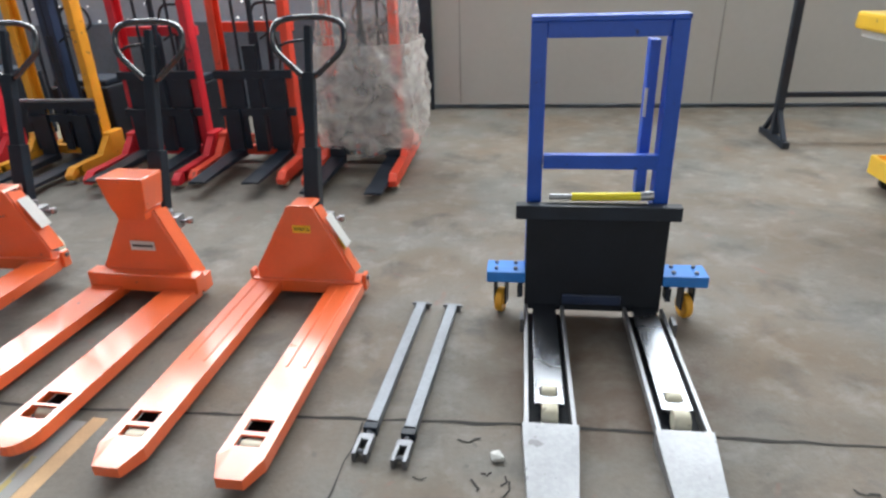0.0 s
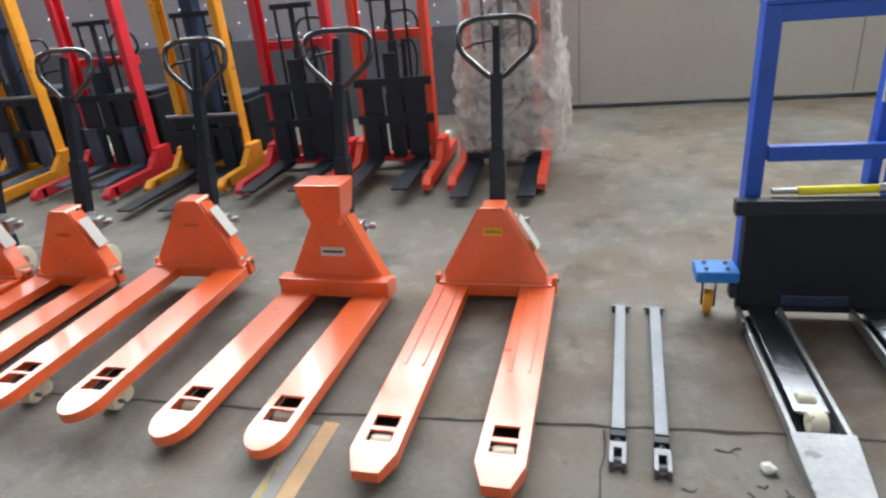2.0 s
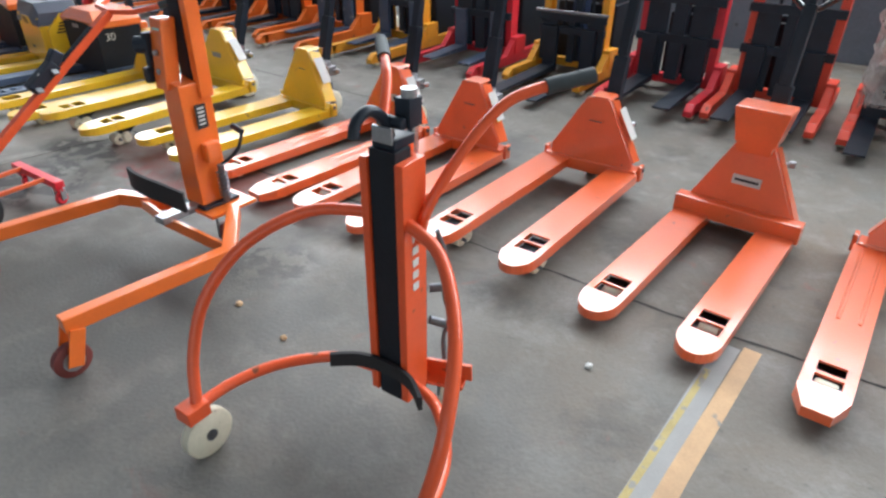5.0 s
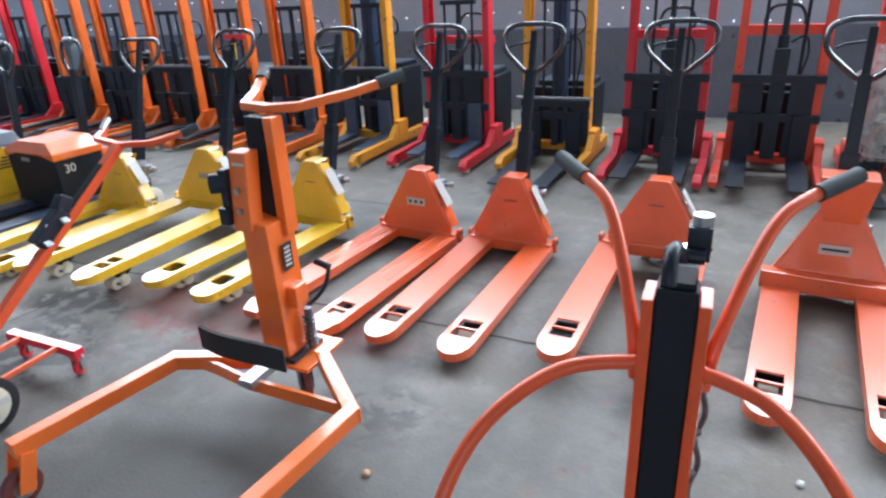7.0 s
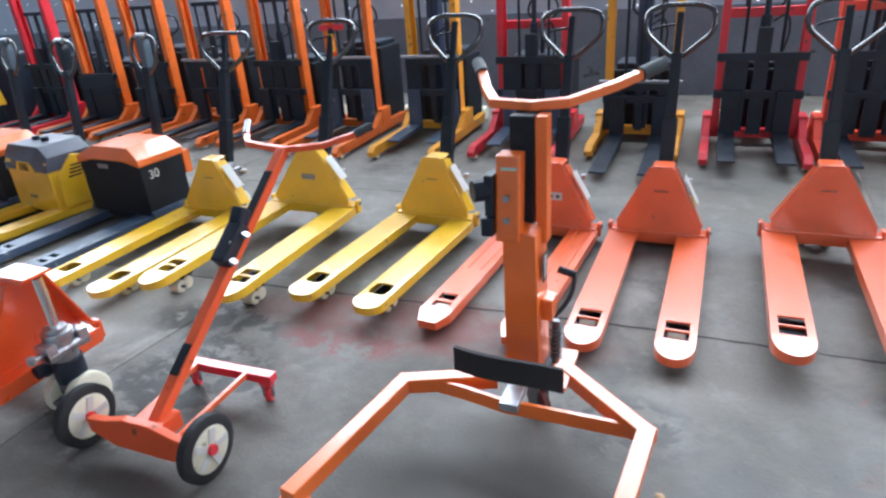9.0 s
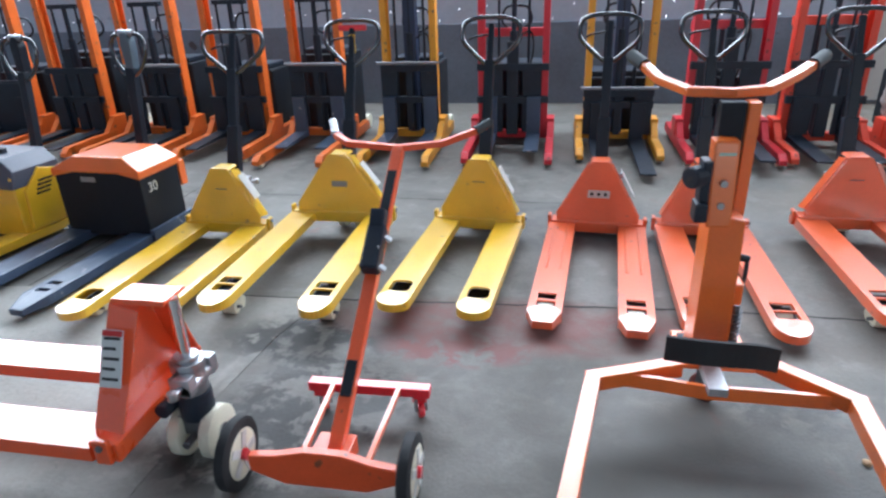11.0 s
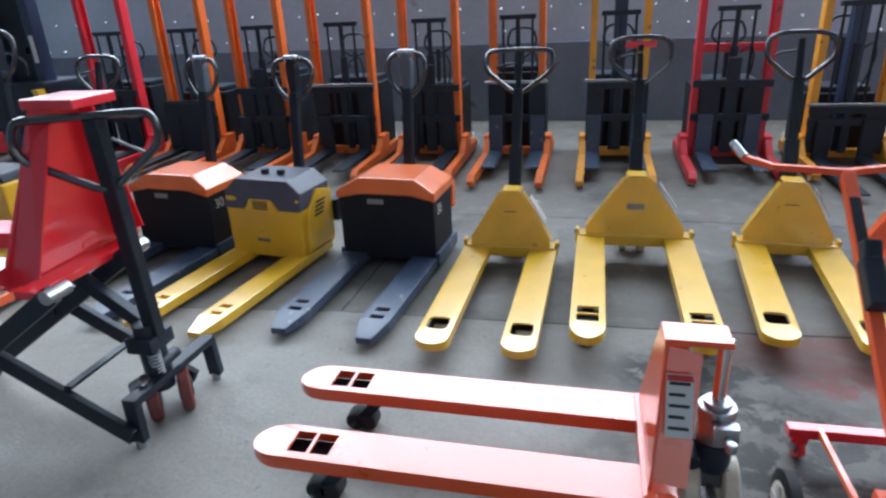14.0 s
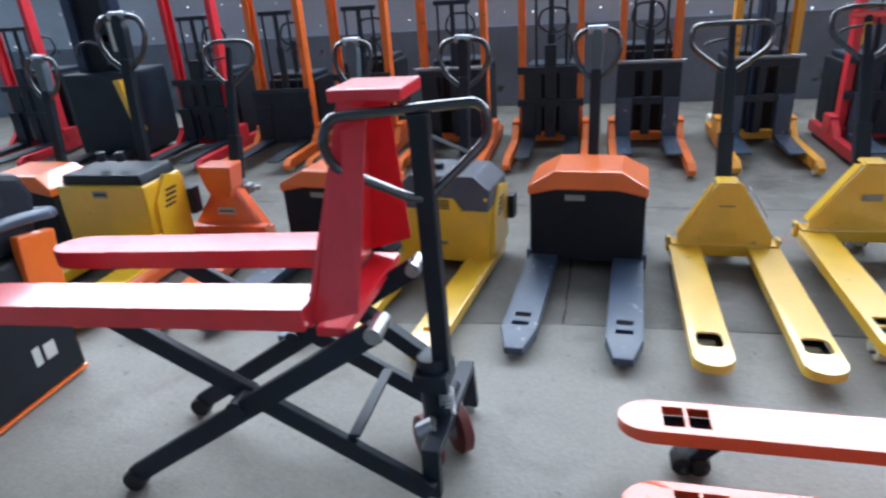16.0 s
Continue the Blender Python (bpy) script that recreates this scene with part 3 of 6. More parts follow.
def pallet_truck(m, paint, label, width=0.55, length=1.22, fork=0.155, tip="square", height=0.44, top=0.083, apex=0.12, ribs=False, scale=False,
                 plate_label=None, cheek_white=True, steer=0.0, handle=(0.20, 0.20, 1.205, 0.35), handle_yaw=0.0, group="pallet trucks in a row", deck=0.05, lid=None, tag=False, flat=False, wheels=NYLON, tone=SATIN_BLACK, cap=0.14, cheek_tag=False):
    """Hand pallet truck: forks along -y from a crosswise frame, tapered pump frame, looped draw bar."""
    t = thing("pallet_truck", m, label, "pallet truck", group)
    cx = width / 2 - fork / 2
    hole = {"square": (0.13, 0.255, 0.042), "round": (0.135, 0.275, 0.048), "blunt": (0.125, 0.235, 0.050)}[tip]
    for x in (-cx, cx):
        bm = fork_mesh(fork, length, tip, hole, top, deck)
        bmesh.ops.translate(bm, verts=bm.verts, vec=(x, 0, 0))
        f = part("fork", bm, paint, t, bevel=0.006)
        if ribs:
            for sx in (-0.035, 0.035):
                bm = bmesh.new()
                prism(bm, [(x + sx - 0.008, top - 0.001), (x + sx - 0.004, top + 0.004), (x + sx + 0.004, top + 0.004), (x + sx + 0.008, top - 0.001)], "y", -length * 0.55, -0.03)
                part("pressed_rib", bm, paint, f)
        bm = bmesh.new()
        yw = -length + (hole[0] + hole[1]) / 2
        wheel(bm, (x, yw - (0.032 if tip == "square" else 0.0), 0.038 if top < 0.15 else 0.036), (1, 0, 0), 0.036, fork * 0.44, 16)
        r = part("load_roller", bm, wheels, f, smooth=True)
        # dark plate added below the fork holes to give them their shade
        bm = boxes((x - fork * 0.40, x + fork * 0.40, yw - 0.10, yw + 0.12, max(0.005, top - deck - 0.006), top - deck + 0.004))
        part("roller_well", bm, DULL_BLACK, f)
        bm = bmesh.new()
        rod(bm, (x - fork * 0.36, yw, 0.038), (x + fork * 0.36, yw, 0.038), 0.008, 8)
        part("roller_axle", bm, DARK_STEEL, f)
        if top > 0.15:
            bm = bmesh.new()
            bar(bm, (x, yw + 0.02, 0.04), (x, yw + 0.13, top - 0.04), 0.05, 0.04)
            part("roller_strut", bm, BLACK, f, bevel=0.003)
        if top > 0.1:
            bm = bmesh.new()
            wheel(bm, (x, yw + 0.05, 0.037), (1, 0, 0), 0.036, fork * 0.44, 16)
            part("tandem_roller", bm, wheels, f, smooth=True)
    base = top + 0.012
    if scale:
        bm = boxes((-width / 2 - 0.015, width / 2 + 0.015, -0.055, 0.02, top - 0.02, base + 0.055), (-width / 2, width / 2, 0.02, 0.10, top - 0.05, base + 0.02))
    else:
        bm = boxes((-width / 2 + 0.012, width / 2 - 0.012, -0.012, 0.085, top - 0.055, base))
        for s in (-1, 1):
            box(bm, s * width / 2 - 0.012, s * width / 2 + 0.008, 0.02, 0.07, top - 0.05, base + 0.022)
    part("cross_frame", bm, paint, t, bevel=0.006)
    if not scale:
        for s in (-1, 1):
            bm = bmesh.new()
            rod(bm, (s * (width / 2 + 0.008), 0.045, base + 0.0), (s * (width / 2 + 0.016), 0.045, base + 0.0), 0.011, 10)
            part("pivot_bolt", bm, DARK_STEEL, t)
    # pump frame: sloping front plate with folded cheeks
    b, a = width * 0.425 if not scale else width * 0.44, apex / 2
    z0, z1 = base - 0.01, height
    lean = 0.03
    bm = bmesh.new()
    prism(bm, [(-b, z0), (b, z0), (b, z0 + 0.045), (a, z1), (-a, z1), (-b, z0 + 0.045)], "y", 0.0, 0.010)
    for v in bm.verts:
        v.co.y += lean * (v.co.z - z0) / (z1 - z0)
    part("front_plate", bm, paint, t, bevel=0.003)
    for s in (-1, 1):
        bm = bmesh.new()
        q = [(s * b, 0.010, z0 + 0.045), (s * a, 0.010 + lean, z1), (s * a, 0.13, z1 - 0.02), (s * b, 0.10, z0 + 0.03)]
        o = [(x + s * 0.007, y, z + 0.004) for x, y, z in q]
        vs = [bm.verts.new(p) for p in q + o]
        for f in ((0, 1, 2, 3), (7, 6, 5, 4), (0, 4, 5, 1), (1, 5, 6, 2), (2, 6, 7, 3), (3, 7, 4, 0)):
            bm.faces.new([vs[i] for i in f])
        cheek = part("cheek_plate", bm, paint, t)
        if cheek_white and s == 1:
            mid = Vector(((a + b) / 2 + 0.012, 0.07, (z0 + z1) / 2 + 0.06))
            slope = math.degrees(math.atan2(z1 - z0 - 0.045, b - a))
            # white cheek patch: a real sticker, but a painted gloss highlight on yellow trucks
            bm = bmesh.new()
            box(bm, -0.0012, 0.0012, -0.035, 0.035, -0.085, 0.085)
            st = part("sticker", bm, WHITE_PAPER, cheek, "white cheek sticker, a painted gloss highlight on the yellow trucks")
            st.matrix_local = Matrix.Translation(mid) @ pose(0, 0, 0, 0, slope - 90, 0)
            if cheek_tag:
                bm = bmesh.new()
                box(bm, -0.0012, 0.0012, -0.025, 0.025, -0.03, 0.03)
                tagm = part("warning_tag", bm, YELLOW_STICKER, cheek, "small yellow warning sticker")
                tagm.matrix_local = Matrix.Translation((a * 0.42 + b * 0.58 + 0.012, 0.075, z0 + 0.045 + (z1 - z0 - 0.045) * 0.42)) @ pose(0, 0, 0, 0, slope - 90, 0)
            if not steer:
                continue
            bm = boxes(*[(0.001, 0.0022, -0.028, 0.026 - 0.012 * (i % 2), 0.055 - i * 0.03, 0.064 - i * 0.03) for i in range(5)])
            part("print", bm, PRINT, st)
            bm = boxes((0.001, 0.0024, -0.033, 0.033, 0.066, 0.083))
            part("header", bm, RED_PRINT, st, "dark red header band")
    bm = bmesh.new()
    if not scale:
        prism(bm, [(-a, z1), (a, z1), (a * 0.8, z1 + 0.012), (-a * 0.8, z1 + 0.012)], "y", lean, cap)
        part("top_cap", bm, paint, t, bevel=0.003)
    else:
        prism(bm, [(-a * 0.95, z1 - 0.03), (a * 0.95, z1 - 0.03), (a * 1.0, z1 + 0.005), (a * 1.16, z1 + 0.02), (a * 1.52, z1 + 0.165), (a * 1.46, z1 + 0.175), (-a * 1.46, z1 + 0.175), (-a * 1.52, z1 + 0.165), (-a * 1.16, z1 + 0.02), (-a * 1.0, z1 + 0.005)], "y", -0.02, 0.11)
        for v in bm.verts:
            v.co.y -= 0.02 * (v.co.z - z1) / 0.17 if v.co.y < 0 else 0
        part("indicator_housing", bm, paint, t, "orange weighing indicator housing", bevel=0.006)
    if plate_label == "rating":
        sticker(t, "sticker", 0, -0.002 + lean * 0.72, z0 + (z1 - z0) * 0.72, 0.085, 0.036, 0, YELLOW_STICKER, 0, "3000KG")
    elif plate_label == "white":
        sticker(t, "sticker", 0, -0.002 + lean * 0.45, z0 + (z1 - z0) * (0.50 if not scale else 0.52), 0.125, 0.046, 0, WHITE_PAPER, 1 if scale else 0, symbols=0 if scale else 3)
    elif plate_label == "faint":
        sticker(t, "sticker", 0, -0.002 + lean * 0.62, z0 + (z1 - z0) * 0.66, 0.085, 0.022, 0, paint, 1, ink=DARK_STEEL)
    elif plate_label == "pale":
        sticker(t, "sticker", 0, -0.002 + lean * 0.45, z0 + (z1 - z0) * 0.52, 0.095, 0.034, 0, TAPE_GREY, 0)
    pump_parts(t, 0.20, steer, top=z1 - 0.004)
    if handle is None:
        return t
    hy, hl, ht, hw = handle
    handle_parts(t, hy, 0.36, hl, ht, hw, tone, handle_yaw, lid, tag, flat)
    return t


def row_truck(xl, xr, y_tip, y_plate, heel=0.0, **kw):
    """A truck by the middles of its two fork tips; heel: how far its frame stands east of them."""
    fork = kw.get("fork", 0.155)
    turn = -math.degrees(math.asin(heel / (y_plate - y_tip)))
    return pallet_truck(pose((xl + xr) / 2 + heel, y_plate, 0, 0, 0, turn), width=xr - xl + fork, length=y_plate - y_tip, **kw)


row_truck(-1.243, -0.843, 1.618, 2.84, 0.040, paint=ORANGE, label="orange hand pallet truck with ribbed forks and a black looped handle", tip="square", ribs=True, plate_label="rating", height=0.44, cheek_tag=True)
row_truck(-2.012, -1.635, 1.685, 2.78, 0.065, paint=ORANGE, label="orange weighing pallet truck with an indicator box on its frame", tip="round", scale=True, plate_label="white", height=0.44, apex=0.15, cheek_white=False)
row_truck(-2.757, -2.370, 1.71, 2.87, 0.015, paint=ORANGE, label="orange hand pallet truck with slightly raised forks", tip="round", plate_label="faint", height=0.48, top=0.142)
row_truck(-3.53, -3.17, 1.663, 2.85, 0.025, paint=ORANGE, label="orange hand pallet truck with a worn front plate", tip="round", plate_label="faint", height=0.44, cheek_tag=True)
row_truck(-4.198, -3.801, 1.643, 2.83, 0.085, paint=ORANGE, label="orange hand pallet truck with ribbed forks and a white plate", tip="square", ribs=True, plate_label="white", height=0.44)
row_truck(-4.88, -4.505, 1.64, 2.73, 0.085, paint=YELLOW, label="yellow hand pallet truck with rounded fork tips, slightly raised", tip="blunt", plate_label="faint", height=0.47, top=0.122, handle=(0.20, 0.25, 1.205, 0.35))
row_truck(-5.676, -5.192, 1.49, 2.67, 0.0, paint=YELLOW, label="wide yellow hand pallet truck with a pale maker's plate", tip="round", plate_label="pale", height=0.505, top=0.16, lid=RED, tag=True, handle=(0.20, 0.32, 1.205, 0.35))
row_truck(-6.348, -5.962, 1.415, 2.545, 0.018, paint=YELLOW, label="narrow yellow hand pallet truck with worn deck paint", tip="blunt", plate_label="faint", height=0.44, top=0.113, flat=True, handle=(0.20, 0.24, 1.19, 0.40))

# ---- stackers along the back wall ----


def stacker(x, y_feet, paint, label, width=0.66, height=2.0, forks=True, carriage=0.62, fork_span=0.5, fork_len=1.0, panel="plates", y_mast=5.0, fork_z=0.12, fork_tone=BLACK, handle=True, upper=None, core=False, body=0.58):
    """Hand stacker facing the aisle: two straddle legs, a pair of channel columns, lift carriage with forks."""
    t = thing("stacker", pose(x, 0, 0), label, "stacker", "stackers along the wall")
    h = width / 2
    ym = y_mast
    for s in (-1, 1):
        bm = bmesh.new()
        bar(bm, (s * h, y_feet + 0.05, 0.075), (s * h, ym + 0.45, 0.085), 0.062, 0.085)
        prism(bm, [(y_feet - 0.03, 0.035), (y_feet - 0.03, 0.075), (y_feet + 0.03, 0.118), (y_feet + 0.10, 0.118), (y_feet + 0.10, 0.035)], "x", s * h - 0.031, s * h + 0.031)
        leg = part("straddle_leg", bm, paint, t, bevel=0.006)
        bm = bmesh.new()
        wheel(bm, (s * h, y_feet + 0.06, 0.038), (1, 0, 0), 0.038, 0.05, 14)
        part("roller", bm, NYLON, leg, smooth=True)
        bm = boxes((s * h - 0.034, s * h + 0.034, ym - 0.08, ym + 0.10, 0.11, 0.26))
        prism(bm, [(ym - 0.22, 0.11), (ym - 0.08, 0.11), (ym - 0.08, 0.24)], "x", s * h - 0.028, s * h + 0.028)
        part("leg_gusset", bm, paint, t, bevel=0.006)
        c = h - 0.06
        bm = bmesh.new()
        box(bm, s * c - 0.028, s * c + 0.028, ym + 0.045, ym + 0.055, 0.12, height)
        box(bm, s * c + (0.018 if s > 0 else -0.028), s * c + (0.028 if s > 0 else -0.018), ym - 0.05, ym + 0.045, 0.12, height)
        box(bm, s * c - 0.028, s * c + 0.028, ym - 0.06, ym - 0.05, 0.12, height)
        part("mast_column", bm, paint, t, bevel=0.002)
    bm = boxes((-h, h, ym + 0.02, ym + 0.10, 0.06, 0.13))
    part("rear_beam", bm, paint, t, bevel=0.005)
    if upper:
        part("mast_brace", boxes((-h + 0.03, h - 0.03, ym + 0.058, ym + 0.10, upper, upper + 0.07)), paint, t, bevel=0.004)
    part("mast_head", boxes((-h + 0.03, h - 0.03, ym - 0.06, ym + 0.06, height, height + 0.06)), paint, t, bevel=0.004)
    bm = bmesh.new()
    rod(bm, (0, ym + 0.02, 0.12), (0, ym + 0.02, 1.0), 0.036, 14)
    rod(bm, (0, ym + 0.02, 1.0), (0, ym + 0.02, 1.28), 0.022, 12)
    box(bm, -0.16, 0.16, ym - 0.01, ym + 0.05, 1.28, 1.32)
    for s in (-1, 1):
        rod(bm, (s * 0.13, ym + 0.01, 0.4), (s * 0.13, ym + 0.01, 1.28), 0.012, 8)
    part("lift_ram", bm, BLACK, t, smooth=True)
    if core:
        bm = boxes((-0.055, 0.055, ym + 0.0, ym + 0.12, 0.12, height + 0.3))
        part("inner_mast", bm, NAVY, t, "navy inner mast", bevel=0.004)
    cw = width * 0.46
    z = fork_z
    car = part("lift_carriage", boxes((-cw, cw, ym - 0.11, ym - 0.07, z + carriage - 0.06, z + carriage)), BLACK, t, bevel=0.003)
    part("lower_rail", boxes((-cw, cw, ym - 0.112, ym - 0.07, z + 0.28, z + 0.34)), BLACK, car, bevel=0.003)
    if panel == "plates":
        for a, b in ((-0.80, -0.28), (0.28, 0.80)):
            part("apron_plate", boxes((cw * a, cw * b, ym - 0.10, ym - 0.08, z + 0.02, z + carriage - 0.06)), BLACK, car, bevel=0.003)
        part("centre_rail", boxes((-0.05, 0.05, ym - 0.105, ym - 0.06, z, z + carriage + 0.18)), BLACK, car, bevel=0.003)
    elif panel == "full":
        part("apron_plate", boxes((-cw * 1.02, cw * 1.02, ym - 0.13, ym - 0.113, z - 0.02, z + carriage - 0.02)), BLACK, car, bevel=0.003)
    else:
        for k in (-0.72, 0, 0.72):
            part("apron_bar", boxes((cw * k - (0.03 if k == 0 else 0.075), cw * k + (0.03 if k == 0 else 0.075), ym - 0.10, ym - 0.08, z + 0.05, z + carriage - 0.06)), BLACK, car, bevel=0.003)
    if panel == "bar":
        bm = bmesh.new()
        rod(bm, (-cw * 1.1, ym - 0.13, z + carriage + 0.02), (cw * 1.1, ym - 0.13, z + carriage + 0.02), 0.011, 10)
        part("guard_bar", bm, STEEL, t, "bright steel guard bar", smooth=True)
    if forks:
        for s in (-1, 1):
            fx = s * (fork_span / 2 - 0.06)
            bm = bmesh.new()
            prism(bm, [(ym - 0.10, z - 0.03), (ym - 0.10, z + 0.34), (ym - 0.14, z + 0.34), (ym - 0.14, z + 0.02), (ym - 0.14 - fork_len, z - 0.005), (ym - 0.14 - fork_len, z - 0.02)], "x", fx - 0.06, fx + 0.06)
            part("lift_fork", bm, fork_tone, t, bevel=0.004)
    # control head and tow handle behind the mast
    bm = bmesh.new()
    rod(bm, (0.0, ym + 0.30, 0.55), (0.0, ym + 0.34, 1.02), 0.022, 10)
    tube(bm, smooth_path([(-0.13, ym + 0.34, 1.05), (-0.10, ym + 0.35, 1.17), (0, ym + 0.36, 1.19), (0.10, ym + 0.35, 1.17), (0.13, ym + 0.34, 1.05), (0, ym + 0.32, 0.98)], 4, True), 0.012, 8, True)
    part("tow_handle", bm, SATIN_BLACK, t, smooth=True)
    # dark body added behind the mast, enlarged to hide the floor and wall base
    bw = h * (0.84 if panel == "bar" or body > 0.6 else 0.46)
    part("power_unit", boxes((-bw, bw, ym + 0.16, ym + 0.60, 0.10, body)), DULL_BLACK, t, bevel=0.02)
    part("unit_cover", boxes((-bw * 0.88, bw * 0.88, ym + 0.20, ym + 0.56, body, body + 0.05)), BLACK, t, bevel=0.015)
    # hydraulic hose looping from the ram to the rear body
    bm = bmesh.new()
    tube(bm, smooth_path([(0.05, ym + 0.03, 0.95), (0.14, ym + 0.05, 0.99), (0.17, ym + 0.08, 0.85), (0.12, ym + 0.14, 0.60), (0.15, ym + 0.22, body)], 4), 0.008, 6)
    part("hose", bm, RUBBER, t, smooth=True)
    for s in (-1, 1):
        bm = bmesh.new()
        wheel(bm, (s * 0.24, ym + 0.64, 0.075), (1, 0, 0), 0.075, 0.045, 18)
        part("rear_wheel", bm, NYLON, t, smooth=True)
    return t


stacker(-1.19, 4.36, MAST_RED_ORANGE, "vermilion stacker partly wrapped in clear polythene", 0.62, 2.4, fork_span=0.56, fork_z=0.075, fork_len=0.75)
stacker(-2.02, 4.38, MAST_RED_ORANGE, "vermilion hand stacker with a black lift carriage", 0.66, 2.4, fork_len=0.7, upper=1.0)
stacker(-2.79, 4.33, MAST_RED, "red hand stacker with a black lift carriage", 0.68, 2.4, fork_len=0.7, upper=0.98)
stacker(-3.66, 4.42, MAST_YELLOW, "yellow electric stacker with long black forks", 0.64, 2.5, panel="bar", carriage=0.44, fork_z=0.075, fork_len=0.95, fork_span=0.46, fork_tone=BLACK, core=True)
stacker(-4.57, 4.25, MAST_RED, "red hand stacker with a black lift carriage and slate forks", 0.68, 2.4, fork_len=0.5, fork_tone=SLATE, upper=0.95, body=0.66)
stacker(-5.50, 4.12, MAST_YELLOW, "amber hand stacker with a bright guard bar", 0.56, 2.4, panel="bar", fork_len=0.5, fork_tone=SLATE, core=True, body=0.72)
stacker(-6.38, 4.05, MAST_ORANGE, "orange hand stacker with a bright guard bar", 0.56, 2.4, panel="bar", fork_len=0.5, fork_tone=SLATE, body=0.81)
stacker(-7.195, 4.2, MAST_ORANGE, "orange hand stacker with a black carriage", 0.62, 2.4, fork_len=0.6, body=0.67)
stacker(-8.06, 4.15, MAST_ORANGE, "orange hand stacker with a bright guard bar", 0.68, 2.4, panel="bar", fork_len=0.7, body=0.74)
stacker(-8.93, 4.2, MAST_ORANGE, "orange hand stacker with a black carriage", 0.62, 2.4, fork_len=0.7, body=0.81)
stacker(-9.76, 4.2, MAST_ORANGE, "orange hand stacker with a solid black plate", 0.62, 2.4, panel="full", carriage=0.5, fork_len=0.7, body=0.67)
stacker(-10.645, 4.2, MAST_RED, "red hand stacker with a black carriage", 0.62, 2.4, fork_len=0.7, body=0.74)


def dark_electric_stacker(x, y, label):
    """Tall black powered stacker with a yellow side panel."""
    t = thing("electric_stacker", pose(x, y, 0), label, "stacker", "stackers along the wall")
    for s in (-1, 1):
        part("mast_column", boxes((s * 0.22 - 0.05, s * 0.22 + 0.05, 0.25, 0.40, 0.05, 2.3)), NAVY, t, bevel=0.006)
        part("lift_fork", boxes((s * 0.19 - 0.07, s * 0.19 + 0.07, -0.75, 0.22, 0.04, 0.09)), BLACK, t, bevel=0.006)
    part("mast_window", boxes((-0.17, 0.17, 0.30, 0.32, 0.6, 2.2)), DULL_BLACK, t)
    part("white_tag", boxes((0.21, 0.25, 0.235, 0.249, 1.05, 1.32)), WHITE_PAPER, t)
    part("body", boxes((-0.38, 0.36, 0.12, 0.75, 0.05, 0.86)), BLACK, t, bevel=0.03)
    bm = bmesh.new()
    prism(bm, [(0.28, 0.80), (0.35, 0.80), (0.46, 0.30), (0.40, 0.30)], "y", 0.02, 0.12)
    part("side_panel", bm, YELLOW, t, "yellow side panel", bevel=0.006)
    part("emergency_cover", boxes((0.05, 0.20, 0.30, 0.44, 1.12, 1.22)), RED, t, bevel=0.02)
    bm = bmesh.new()
    tube(bm, smooth_path([(0.0, 0.0, 1.05), (0.05, -0.02, 1.14), (0.2, -0.02, 1.16), (0.33, 0.0, 1.08), (0.3, 0.02, 0.95)], 4), 0.014, 8)
    part("grip_loop", bm, GLOSS_BLACK, t, smooth=True)


dark_electric_stacker(-11.62, 4.55, "tall black electric stacker with a yellow side panel")
stacker(-12.75, 4.3, MAST_RED, "red hand stacker with a black carriage", 0.62, 2.4, fork_len=0.7, body=0.81)

# ---- electric pallet trucks ----


def tiller(truck, y, top, pod_colour, width=0.26, lean=0.12, x=0.0):
    """Upright tiller with a control pod in a looped grip."""
    z0 = 0.30
    bm = bmesh.new()
    bar(bm, (x, y, z0), (x, y + lean * 0.8, top - 0.20), 0.06, 0.05, up=(0, 1, 0))
    part("tiller_arm", bm, SATIN_BLACK, truck, bevel=0.008)
    h = width / 2
    loop = [(-h * 0.5, top), (h * 0.5, top), (h * 0.9, top - 0.03), (h, top - 0.10), (h * 0.7, top - 0.19), (0.02, top - 0.25), (-0.02, top - 0.25), (-h * 0.7, top - 0.19), (-h, top - 0.10), (-h * 0.9, top - 0.03)]
    bm = bmesh.new()
    tube(bm, smooth_path([(x + a, y + lean * (z - z0) / (top - z0), z) for a, z in loop], 4, True), 0.015, 9, True)
    part("grip_loop", bm, GLOSS_BLACK, truck, smooth=True)
    bm = bmesh.new()
    prism(bm, rounded([(-0.024, top - 0.22), (0.024, top - 0.22), (0.037, top - 0.05), (0.020, top + 0.012), (-0.020, top + 0.012), (-0.037, top - 0.05)], 0.02, 3), "y", y + lean - 0.035, y + lean + 0.03)
    bmesh.ops.translate(bm, verts=bm.verts, vec=(x, 0, 0))
    part("control_pod", bm, pod_colour, truck, bevel=0.008)
    bm = bmesh.new()
    rod(bm, (x - 0.05, y + lean, top + 0.005), (x + 0.05, y + lean, top + 0.005), 0.022, 12)
    part("butterfly_switch", bm, ZINC, truck, smooth=True)


